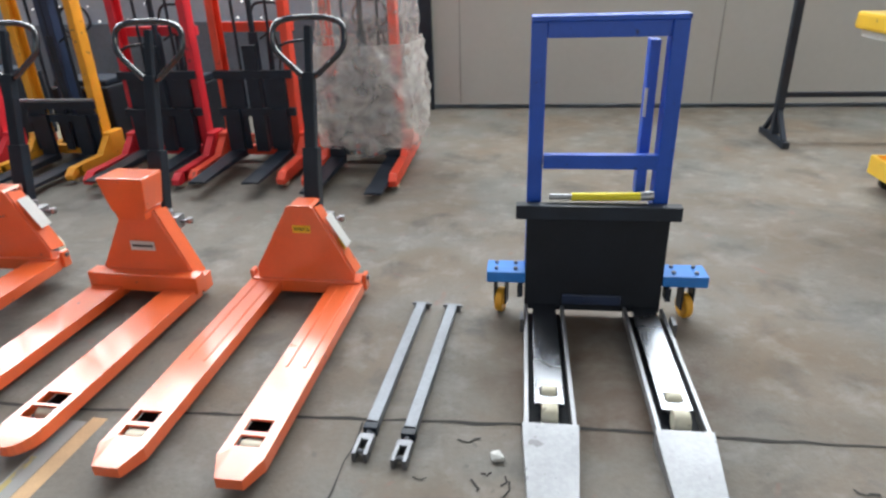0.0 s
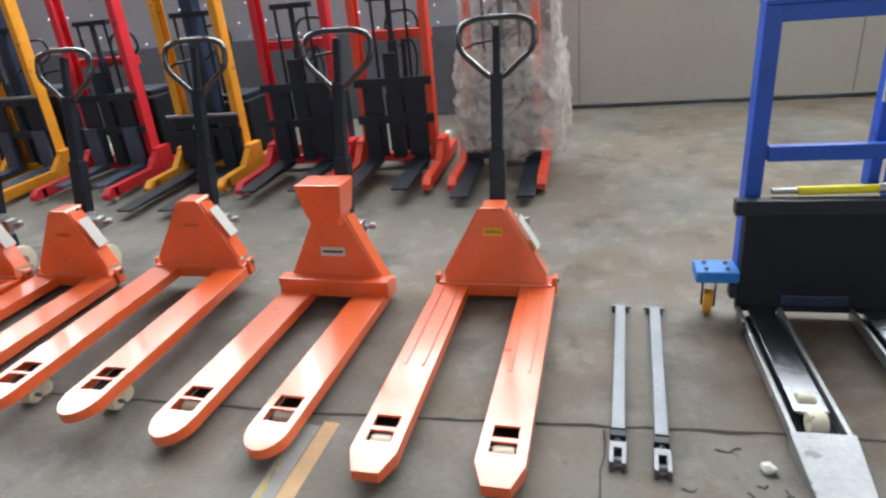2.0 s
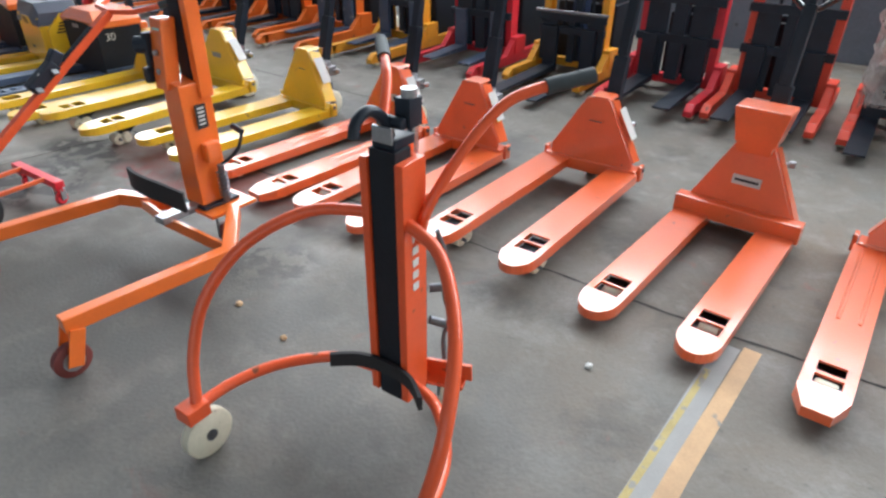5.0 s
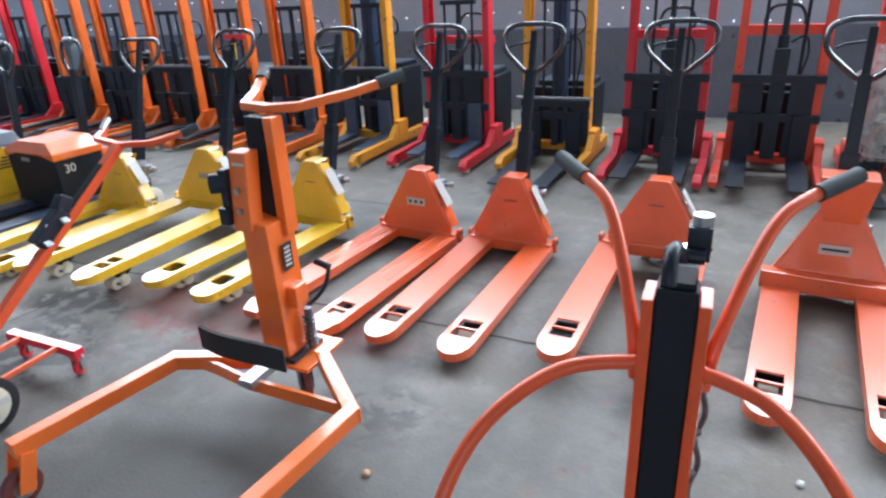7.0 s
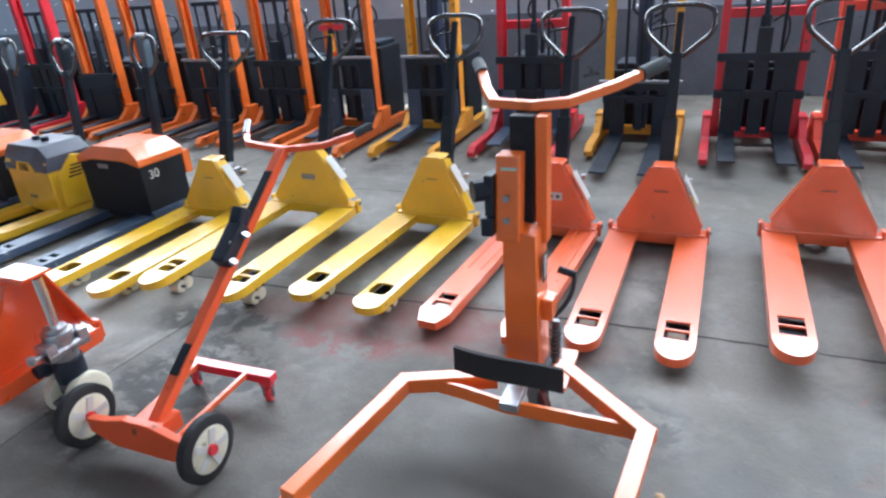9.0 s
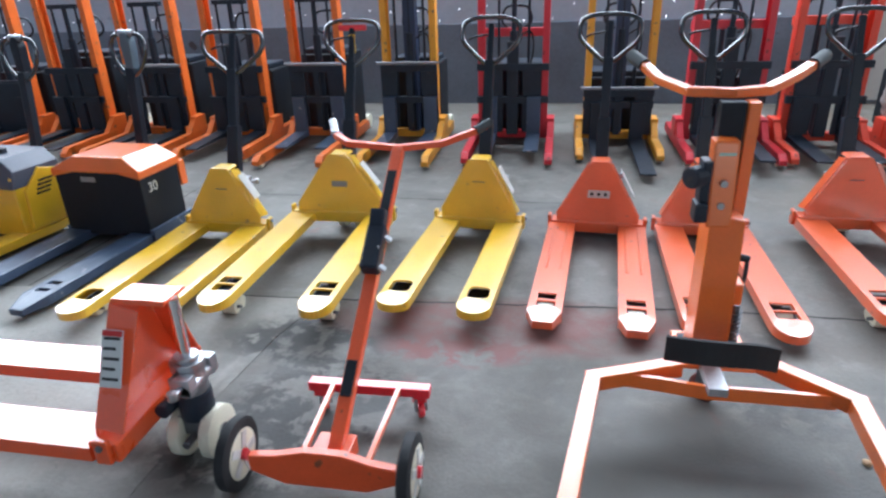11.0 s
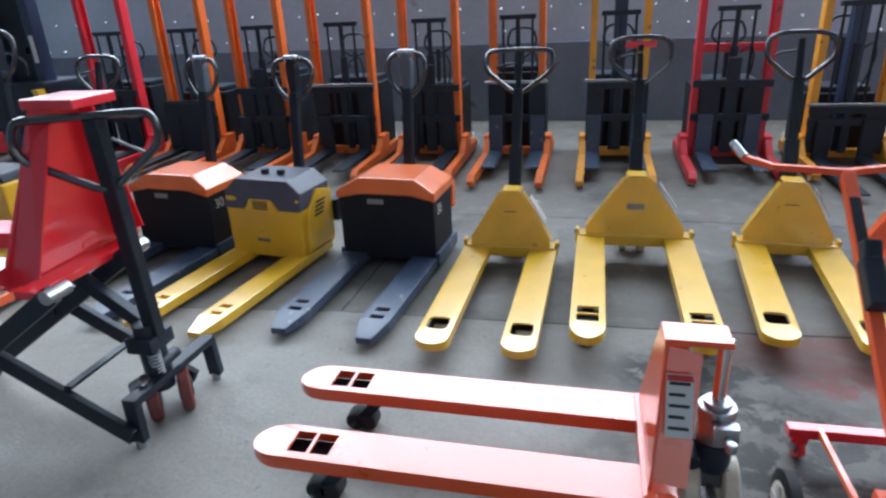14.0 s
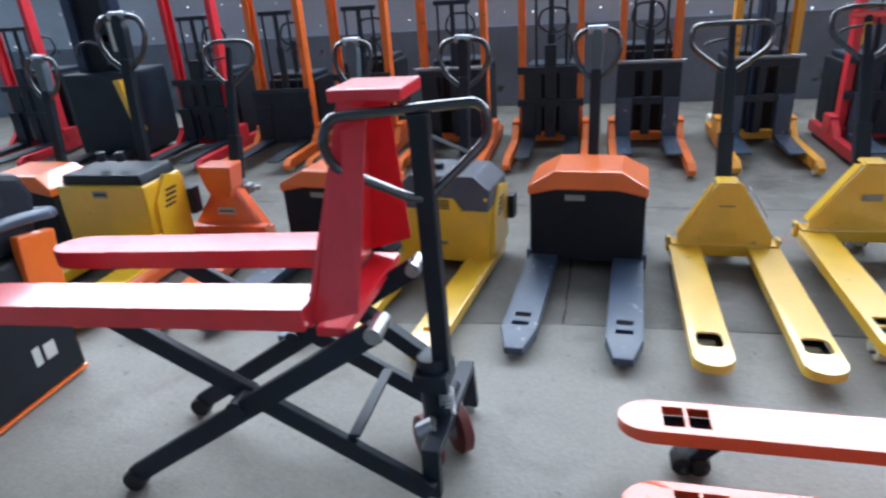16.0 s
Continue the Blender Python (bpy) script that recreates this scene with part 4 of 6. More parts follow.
def electric_forks(truck, width, length, fork, paint, top=0.085):
    cx = width / 2 - fork / 2
    for x in (-cx, cx):
        bm = bmesh.new()
        h = fork / 2
        out = [(-h, 0.30), (-h, -length + 0.13), (-h * 0.5, -length), (h * 0.5, -length), (h, -length + 0.13), (h, 0.30)]
        holes = [[(-0.035, -length + a), (0.035, -length + a), (0.035, -length + b), (-0.035, -length + b)] for a, b in ((0.16, 0.19), (0.235, 0.27))]
        sheet(bm, out, holes, 0.03, top)
        for v in bm.verts:
            k = max(0.0, (-length + 0.14 - v.co.y) / 0.14)
            if v.co.z > 0.06:
                v.co.z -= 0.022 * k
        bmesh.ops.translate(bm, verts=bm.verts, vec=(x, 0, 0))
        f = part("fork", bm, paint, truck, bevel=0.005)
        bm = bmesh.new()
        wheel(bm, (x, -length + 0.215, 0.038), (1, 0, 0), 0.037, 0.06, 14)
        part("load_roller", bm, AMBER, f, smooth=True)


def black_electric_truck(m, label):
    t = thing("electric_pallet_truck", m, label, "pallet truck", "pallet trucks in a row")
    electric_forks(t, 0.60, 0.92, 0.155, SLATE)
    bm = bmesh.new()
    prism(bm, [(-0.295, 0.06), (0.295, 0.06), (0.295, 0.455), (0.12, 0.47), (-0.12, 0.47), (-0.295, 0.455)], "y", 0.0, 0.36)
    part("body", bm, DULL_BLACK, t, bevel=0.01)
    bm = bmesh.new()
    prism(bm, [(-0.305, 0.425), (-0.155, 0.458), (0.155, 0.458), (0.305, 0.425), (0.305, 0.475), (0.17, 0.545), (-0.17, 0.545), (-0.305, 0.475)], "y", -0.012, 0.375)
    for v in bm.verts:
        if v.co.y < 0 and v.co.z > 0.5:
            v.co.y += 0.05
    part("cover", bm, DEEP_ORANGE, t, "orange moulded plastic lid", bevel=0.01)
    for s in (-1, 1):
        bm = boxes((s * 0.30 - 0.014, s * 0.30 + 0.014, 0.0, 0.40, 0.03, 0.11))
        part("side_skirt", bm, SLATE, t, bevel=0.004)
    bm = bmesh.new()
    box(bm, 0.22, 0.305, 0.36, 0.42, 0.28, 0.44)
    part("orange_badge", bm, DEEP_ORANGE, t, bevel=0.006)
    writing("number", "30", 0.085, pose(0.2965, 0.10, 0.355, 90, 0, 90), WHITE_PAPER, t, "white number 30")
    sticker(t, "sticker", -0.06, -0.0035, 0.415, 0.10, 0.03, 0, TAPE_GREY)
    bm = bmesh.new()
    wheel(bm, (0, 0.30, 0.10), (1, 0, 0), 0.10, 0.07)
    part("drive_wheel", bm, RUBBER, t, smooth=True)
    tiller(t, 0.42, 1.19, POD, 0.24, 0.10)
    return t


def yellow_electric_truck(m, label, grey_top=True, handle=True):
    t = thing("electric_pallet_truck", m, label, "pallet truck", "pallet trucks in a row")
    electric_forks(t, 0.58, 0.93, 0.155, YELLOW)
    bm = bmesh.new()
    prism(bm, [(-0.275, 0.06), (0.275, 0.06), (0.275, 0.44), (-0.275, 0.44)], "y", 0.0, 0.36)
    part("body", bm, YELLOW, t, bevel=0.015)
    if grey_top:
        bm = bmesh.new()
        prism(bm, [(-0.28, 0.365), (-0.13, 0.365), (-0.09, 0.42), (0.09, 0.42), (0.13, 0.365), (0.28, 0.365), (0.28, 0.47), (0.19, 0.545), (-0.19, 0.545), (-0.28, 0.47)], "y", -0.012, 0.34)
        for v in bm.verts:
            if v.co.y < 0 and v.co.z > 0.46:
                v.co.y += 0.03
        cov = part("cover", bm, GREY_COVER, t, "dark grey moulded plastic hood", bevel=0.008)
        bm = bmesh.new()
        prism(bm, [(-0.125, 0.358), (0.125, 0.358), (0.08, 0.432), (-0.08, 0.432)], "y", -0.016, 0.0)
        v = part("vent_panel", bm, YELLOW, t, bevel=0.003)
        for i in range(4):
            bm = boxes((-0.055, 0.055, -0.019, -0.015, 0.372 + i * 0.014, 0.379 + i * 0.014))
            part("louvre", bm, PRINT, v)
    else:
        bm = bmesh.new()
        prism(bm, [(-0.26, 0.44), (0.26, 0.44), (0.24, 0.49), (-0.24, 0.49)], "y", 0.03, 0.34)
        part("cover", bm, BLACK, t, "black battery cover", bevel=0.01)
        sticker(t, "sticker", 0.0, -0.004, 0.40, 0.09, 0.035, 0, TAPE_GREY, 1)
    bm = bmesh.new()
    prism(bm, [(0.04, 0.10), (0.34, 0.10), (0.34, 0.42), (0.18, 0.46), (0.06, 0.34)], "x", 0.272, 0.296)
    side = part("side_panel", bm, YELLOW, t, bevel=0.006)
    bm = boxes(*[(0.2955, 0.2985, 0.12 + 0.012 * i, 0.22 + 0.012 * i, 0.30 + 0.025 * i, 0.312 + 0.025 * i) for i in range(4)])
    part("print", bm, PRINT, side)
    sticker(t, "sticker", -0.02, -0.0035, 0.17, 0.10, 0.028, 0, TAPE_YELLOW, 1)
    bm = boxes((0.24, 0.33, 0.34, 0.42, 0.20, 0.34))
    part("charger_socket", bm, BLACK, t, bevel=0.008)
    for x in (-0.06, 0.06):
        bm = bmesh.new()
        rod(bm, (x, 0.16, 0.53), (x, 0.16, 0.575), 0.026, 14)
        part("knob", bm, BLACK, t, bevel=0.004)
    bm = bmesh.new()
    wheel(bm, (0, 0.30, 0.10), (1, 0, 0), 0.10, 0.07)
    part("drive_wheel", bm, RUBBER, t, smooth=True)
    if handle:
        tiller(t, 0.42, 1.18, SATIN_BLACK, 0.30, 0.10)
    return t


black_electric_truck(pose(-6.845, 2.42, 0, 0, 0, -3.5), "black electric pallet truck with an orange lid and slate forks")
yellow_electric_truck(pose(-7.605, 2.36, 0, 0, 0, -7) @ Matrix.Diagonal((0.95, 1, 1, 1)), "yellow electric pallet truck with a dark grey hood")
black_electric_truck(pose(-8.28, 2.42, 0, 0, 0, -6), "black electric pallet truck with an orange lid and slate forks")
pallet_truck(pose(-9.09, 2.62, 0), ORANGE, "orange weighing pallet truck with an indicator box on its frame", width=0.54, length=1.15, tip="round", scale=True, plate_label="white", height=0.36, apex=0.15, cheek_white=False)
black_electric_truck(pose(-10.35, 2.30, 0), "black electric pallet truck with an orange lid and slate forks")
yellow_electric_truck(pose(-9.60, 2.20, 0) @ Matrix.Diagonal((1.08, 1, 1.2, 1)), "yellow electric pallet truck with a black battery cover", grey_top=False)

# ---- lifting gear that stands in the aisle ----


def caster(parent, x, y, r, w, tread, bracket, turn=0.0, plate_z=None, hub=DARK_STEEL):
    """A caster: bracket over a wheel, the wheel on the ground."""
    a = (math.cos(turn), math.sin(turn), 0)
    top = plate_z if plate_z else 2 * r + 0.03
    bm = bmesh.new()
    for s in (-1, 1):
        p = Vector((x, y, 0)) + Vector(a) * (s * (w / 2 + 0.008))
        bar(bm, (p.x, p.y, r * 0.8), (p.x, p.y, top), 0.007, r * 0.9, up=(-a[1], a[0], 0))
    d = Vector(a) * (w / 2 + 0.012)
    bar(bm, (x - d.x, y - d.y, top), (x + d.x, y + d.y, top), r * 1.0, 0.01)
    c = part("caster", bm, bracket, parent, bevel=0.002)
    bm = bmesh.new()
    wheel(bm, (x, y, r), a, r, w, 20)
    part("tread", bm, tread, c, smooth=True)
    bm = bmesh.new()
    d = Vector(a) * (w / 2 + 0.003)
    rod(bm, Vector((x, y, r)) - d, Vector((x, y, r)) + d, r * 0.42, 14)
    part("hub", bm, hub, c, smooth=True)
    return c


def drum_lifter():
    """Upright hydraulic drum lifter with bowed tubular legs."""
    t = thing("drum_lifter", pose(-2.275, 0.93, 0, 0, 0, 2), "orange hydraulic drum lifter with bowed tube legs and cream wheels", "drum lifter")
    bm = bmesh.new()
    prism(bm, [(-0.066, -0.045), (-0.042, -0.045), (-0.042, 0.03), (0.042, 0.03), (0.042, -0.045), (0.066, -0.045), (0.066, 0.05), (-0.066, 0.05)], "z", 0.13, 0.86)
    part("post", bm, TUBE_ORANGE, t, bevel=0.003)
    bm = boxes((-0.040, 0.040, -0.038, 0.026, 0.12, 0.885))
    part("sliding_rail", bm, DULL_BLACK, t, bevel=0.004)
    bm = bmesh.new()
    rod(bm, (0, 0.085, 0.14), (0, 0.085, 0.70), 0.034, 16)
    part("hydraulic_cylinder", bm, BLACK, t, smooth=True)
    bm = bmesh.new()
    rod(bm, (0, 0.085, 0.70), (0, 0.085, 0.93), 0.016, 12)
    part("piston", bm, CHROME, t, smooth=True)
    # jaw head
    bm = bmesh.new()
    box(bm, -0.034, 0.034, -0.03, 0.05, 0.885, 0.91)
    tube(bm, smooth_path([(0.0, 0.0, 0.90), (-0.005, -0.02, 0.955), (-0.012, -0.06, 0.982), (-0.016, -0.10, 0.965), (-0.014, -0.115, 0.93)], 4), 0.0145, 10)
    rod(bm, (-0.034, 0.0, 0.945), (0.042, 0.0, 0.945), 0.015, 12)
    box(bm, 0.005, 0.05, 0.01, 0.06, 0.93, 1.0)
    part("drum_jaw", bm, SATIN_BLACK, t, bevel=0.003, smooth=True)
    bm = bmesh.new()
    rod(bm, (0.03, 0.035, 0.985), (0.03, 0.035, 1.02), 0.02, 10)
    part("jaw_bolt", bm, ZINC, t, smooth=True)
    bm = boxes((-0.03, 0.03, -0.034, -0.026, 0.90, 0.94))
    part("jaw_clip", bm, ZINC, t, bevel=0.002)
    for s in (-1, 1):
        bm = bmesh.new()
        path = smooth_path([(s * 0.07, 0.01, 0.64), (s * 0.085, 0.04, 0.74), (s * 0.13, 0.13, 0.87), (s * 0.175, 0.21, 0.955), (s * 0.225, 0.27, 0.99), (s * 0.30, 0.35, 1.01)], 5)
        tube(bm, path, 0.0145, 10)
        arm = part("push_handle", bm, TUBE_ORANGE, t, smooth=True)
        bm = bmesh.new()
        rod(bm, (s * 0.25, 0.297, 0.998), (s * 0.335, 0.388, 1.02), 0.02, 12)
        part("rubber_grip", bm, GRIP, arm, smooth=True)
        # upper bow and lower bow meet over the front wheel
        k = s * (1.08 if s < 0 else 0.99)
        bm = bmesh.new()
        up = smooth_path([(s * 0.06, -0.02, 0.70), (k * 0.20, -0.08, 0.683), (k * 0.32, -0.20, 0.595), (k * 0.375, -0.31, 0.46), (k * 0.375, -0.38, 0.31), (k * 0.345, -0.42, 0.19)], 6)
        tube(bm, up, 0.0165, 10)
        part("upper_bow", bm, TUBE_ORANGE, t, smooth=True)
        bm = bmesh.new()
        low = smooth_path([(s * 0.05, -0.02, 0.185), (k * 0.17, -0.06, 0.195), (k * 0.28, -0.17, 0.19), (k * 0.335, -0.30, 0.185), (k * 0.345, -0.42, 0.18)], 6)
        tube(bm, low, 0.0165, 10)
        part("lower_bow", bm, TUBE_ORANGE, t, smooth=True)
        bm = bmesh.new()
        box(bm, k * 0.345 - 0.03, k * 0.345 + 0.03, -0.47, -0.40, 0.155, 0.20)
        bar(bm, (k * 0.345 + s * 0.027, -0.43, 0.19), (k * 0.345 + s * 0.027, -0.40, 0.06), 0.03, 0.012, up=(1, 0, 0))
        part("wheel_bracket", bm, TUBE_ORANGE, t, bevel=0.004)
        bm = bmesh.new()
        wheel(bm, (k * 0.345, -0.41, 0.075), (1, 0, 0), 0.075, 0.038, 24)
        w = part("front_wheel", bm, NYLON, t, smooth=True)
        bm = bmesh.new()
        rod(bm, (k * 0.345 - 0.024, -0.41, 0.075), (k * 0.345 + 0.024, -0.41, 0.075), 0.017, 12)
        part("hub", bm, DARK_STEEL, w, smooth=True)
    bm = bmesh.new()
    pts = smooth_path([(-0.16, -0.115, 0.235), (-0.09, -0.065, 0.235), (0, -0.05, 0.235), (0.09, -0.065, 0.235), (0.16, -0.115, 0.235)], 4)
    band(bm, pts, 0.012, 0.045)
    part("cradle_pad", bm, RUBBER, t, "black rubber drum cradle pad")
    bm = bmesh.new()
    bar(bm, (-0.02, 0.07, 0.165), (0.175, 0.125, 0.175), 0.012, 0.055)
    bar(bm, (-0.02, 0.045, 0.14), (0.165, 0.10, 0.145), 0.05, 0.012)
    part("foot_plate", bm, TUBE_ORANGE, t, bevel=0.003)
    caster(t, 0.08, 0.135, 0.06, 0.034, NYLON, ZINC, 0.5, 0.14)
    bm = bmesh.new()
    tube(bm, smooth_path([(0.05, 0.12, 0.62), (0.085, 0.135, 0.50), (0.07, 0.13, 0.42), (0.085, 0.135, 0.34), (0.07, 0.13, 0.26), (0.08, 0.12, 0.19)], 5), 0.007, 8)
    rod(bm, (0.04, 0.10, 0.44), (0.075, 0.13, 0.44), 0.013, 10)
    rod(bm, (0.04, 0.10, 0.33), (0.075, 0.13, 0.31), 0.013, 10)
    part("release_chain", bm, DARK_STEEL, t, smooth=True)
    bm = boxes(*[(0.0665, 0.068, -0.012, 0.012, 0.50 + 0.036 * i, 0.522 + 0.036 * i) for i in range(5)])
    part("print", bm, WHITE_PAPER, t, "row of pale block marks")
    return t


drum_lifter()


def drum_stacker():
    """Drum handler with a square-tube base that opens toward the aisle."""
    o = Vector((-3.63, 1.27, 0))
    t = thing("drum_handler", pose(o.x, o.y, 0), "orange drum handler with splayed square-tube legs and a swept handlebar", "drum handler")
    L = lambda x, y, z: (x - o.x, y - o.y, z)
    zc = 0.198
    for end, bend, root in (((-3.272, 0.45), (-3.215, 1.055), (-3.50, 1.30)), ((-4.105, 0.51), (-4.015, 1.08), (-3.72, 1.20))):
        bm = bmesh.new()
        p, b, r = L(*end, zc), L(*bend, zc), L(*root, zc)
        bar(bm, p, Vector(b) + (Vector(b) - Vector(p)).normalized() * 0.02, 0.052, 0.055)
        bar(bm, Vector(b) + (Vector(b) - Vector(r)).normalized() * 0.02, r, 0.052, 0.0545)
        part("base_leg", bm, DEEP_ORANGE, t, bevel=0.004)
        bm = bmesh.new()
        q = L(*end, 0)
        bar(bm, (q[0] - 0.033, q[1] + 0.03, 0.178), (q[0] - 0.033, q[1] - 0.01, 0.05), 0.05, 0.008, up=(1, 0, 0))
        bar(bm, (q[0] + 0.033, q[1] + 0.03, 0.178), (q[0] + 0.033, q[1] - 0.01, 0.05), 0.05, 0.008, up=(1, 0, 0))
        part("wheel_bracket", bm, DEEP_ORANGE, t, bevel=0.002)
        bm = bmesh.new()
        wheel(bm, (q[0], q[1] - 0.005, 0.062), (1, 0, 0), 0.062, 0.034, 22)
        w = part("front_wheel", bm, PU_RED, t, smooth=True)
        bm = bmesh.new()
        rod(bm, (q[0] - 0.02, q[1] - 0.005, 0.062), (q[0] + 0.02, q[1] - 0.005, 0.062), 0.036, 16)
        part("hub", bm, ZINC, w, smooth=True)
    bm = bmesh.new()
    arc = [L(-3.93, 1.115, 0.19), L(-3.80, 1.10, 0.19), L(-3.66, 1.075, 0.19), L(-3.50, 1.075, 0.19), L(-3.26, 1.085, 0.18)]
    band(bm, arc, 0.014, 0.05)
    part("front_arc", bm, DEEP_ORANGE, t)
    bm = bmesh.new()
    arc = smooth_path([L(-3.805, 1.045, 0.368), L(-3.72, 1.02, 0.375), L(-3.63, 1.015, 0.375), L(-3.54, 1.03, 0.365), L(-3.465, 1.065, 0.335)], 3)
    band(bm, arc, 0.014, 0.085)
    part("drum_pad", bm, RUBBER, t, "black curved rubber drum pad")
    bm = boxes((-0.03, 0.03, -0.24, -0.02, 0.205, 0.235))
    part("pad_bracket", bm, ZINC, t, bevel=0.003)
    bm = boxes((-0.09, 0.15, -0.09, 0.14, 0.205, 0.22))
    part("base_plate", bm, DEEP_ORANGE, t, bevel=0.003)
    bm = boxes((-0.075, 0.085, -0.075, 0.10, 0.2205, 0.234))
    part("flange", bm, BLACK, t, bevel=0.003)
    bm = bmesh.new()
    prism(bm, [(-0.058, 0.234), (0.058, 0.234), (0.046, 0.74), (-0.058, 0.76)], "y", -0.065, 0.075)
    part("mast_box", bm, DEEP_ORANGE, t, bevel=0.005)
    bm = boxes((-0.052, 0.020, 0.02, 0.07, 0.72, 1.085))
    part("lift_plate", bm, DULL_BLACK, t, bevel=0.004)
    bm = boxes((0.026, 0.062, 0.02, 0.08, 0.68, 1.085))
    part("mast_channel", bm, DEEP_ORANGE, t, bevel=0.004)
    bm = bmesh.new()
    box(bm, -0.075, 0.0, -0.085, -0.02, 0.72, 0.985)
    for v in bm.verts:
        v.co.y += (v.co.z - 0.72) * 0.12
    hd = part("gripper_head", bm, DEEP_ORANGE, t, bevel=0.008)
    bm = boxes((-0.058, -0.010, -0.0585, -0.0545, 0.905, 0.95))
    part("sticker", bm, GREEN_STICKER, hd, "pale green sticker")
    for z in (0.79, 0.86):
        bm = bmesh.new()
        rod(bm, (-0.038, -0.07, z), (-0.038, -0.083, z), 0.011, 10)
        part("bolt", bm, ZINC, hd)
    bm = boxes((-0.115, -0.076, -0.10, -0.03, 0.74, 0.80), (-0.105, -0.076, -0.085, -0.02, 0.80, 0.93))
    rod(bm, (-0.14, -0.09, 0.88), (-0.10, -0.06, 0.88), 0.034, 14)
    part("gripper_jaw", bm, BLACK, t, bevel=0.006)
    # handlebar swept back at both ends
    bm = bmesh.new()
    pts = [(-0.265, 0.40, 1.165), (-0.205, 0.27, 1.115), (-0.13, 0.125, 1.10), (0.0, 0.095, 1.10), (0.10, 0.12, 1.105), (0.22, 0.25, 1.13), (0.335, 0.39, 1.165)]
    band(bm, pts, 0.034, 0.03)
    hb = part("handlebar", bm, DEEP_ORANGE, t, bevel=0.006)
    for a, b in (((-0.285, 0.425, 1.175), (-0.245, 0.355, 1.15)), ((0.285, 0.325, 1.15), (0.345, 0.40, 1.17))):
        bm = bmesh.new()
        rod(bm, a, b, 0.023, 12)
        part("rubber_grip", bm, GRIP, hb, smooth=True)
    bm = boxes((0.0585, 0.0605, -0.02, 0.03, 0.56, 0.66))
    lab = part("sticker", bm, PRINT, t, "black rating sticker")
    bm = boxes(*[(0.0604, 0.0612, -0.010, 0.020, 0.575 + 0.016 * i, 0.583 + 0.016 * i) for i in range(5)])
    part("print", bm, WHITE_PAPER, lab)
    bm = bmesh.new()
    tube(bm, smooth_path([(0.07, 0.05, 0.39), (0.10, 0.08, 0.42), (0.125, 0.11, 0.465), (0.13, 0.13, 0.52)], 4), 0.008, 8)
    rod(bm, (0.135, 0.13, 0.525), (0.075, 0.13, 0.54), 0.013, 10)
    part("pump_pedal", bm, SATIN_BLACK, t, smooth=True)
    bm = bmesh.new()
    rod(bm, (0.09, 0.03, 0.234), (0.09, 0.03, 0.40), 0.014, 12)
    tube(bm, [(0.09 + 0.02 * math.cos(a), 0.03 + 0.02 * math.sin(a), 0.25 + a * 0.0028) for a in (i * 0.5 for i in range(90))], 0.004, 6)
    part("pump_spring", bm, DARK_STEEL, t, smooth=True)
    bm = boxes((0.05, 0.09, -0.02, 0.05, 0.42, 0.50))
    part("pump_lug", bm, DEEP_ORANGE, t, bevel=0.008)
    caster(t, 0.03, 0.03, 0.055, 0.03, PU_RED, DARK_STEEL, 0.9, 0.19)
    return t


drum_stacker()


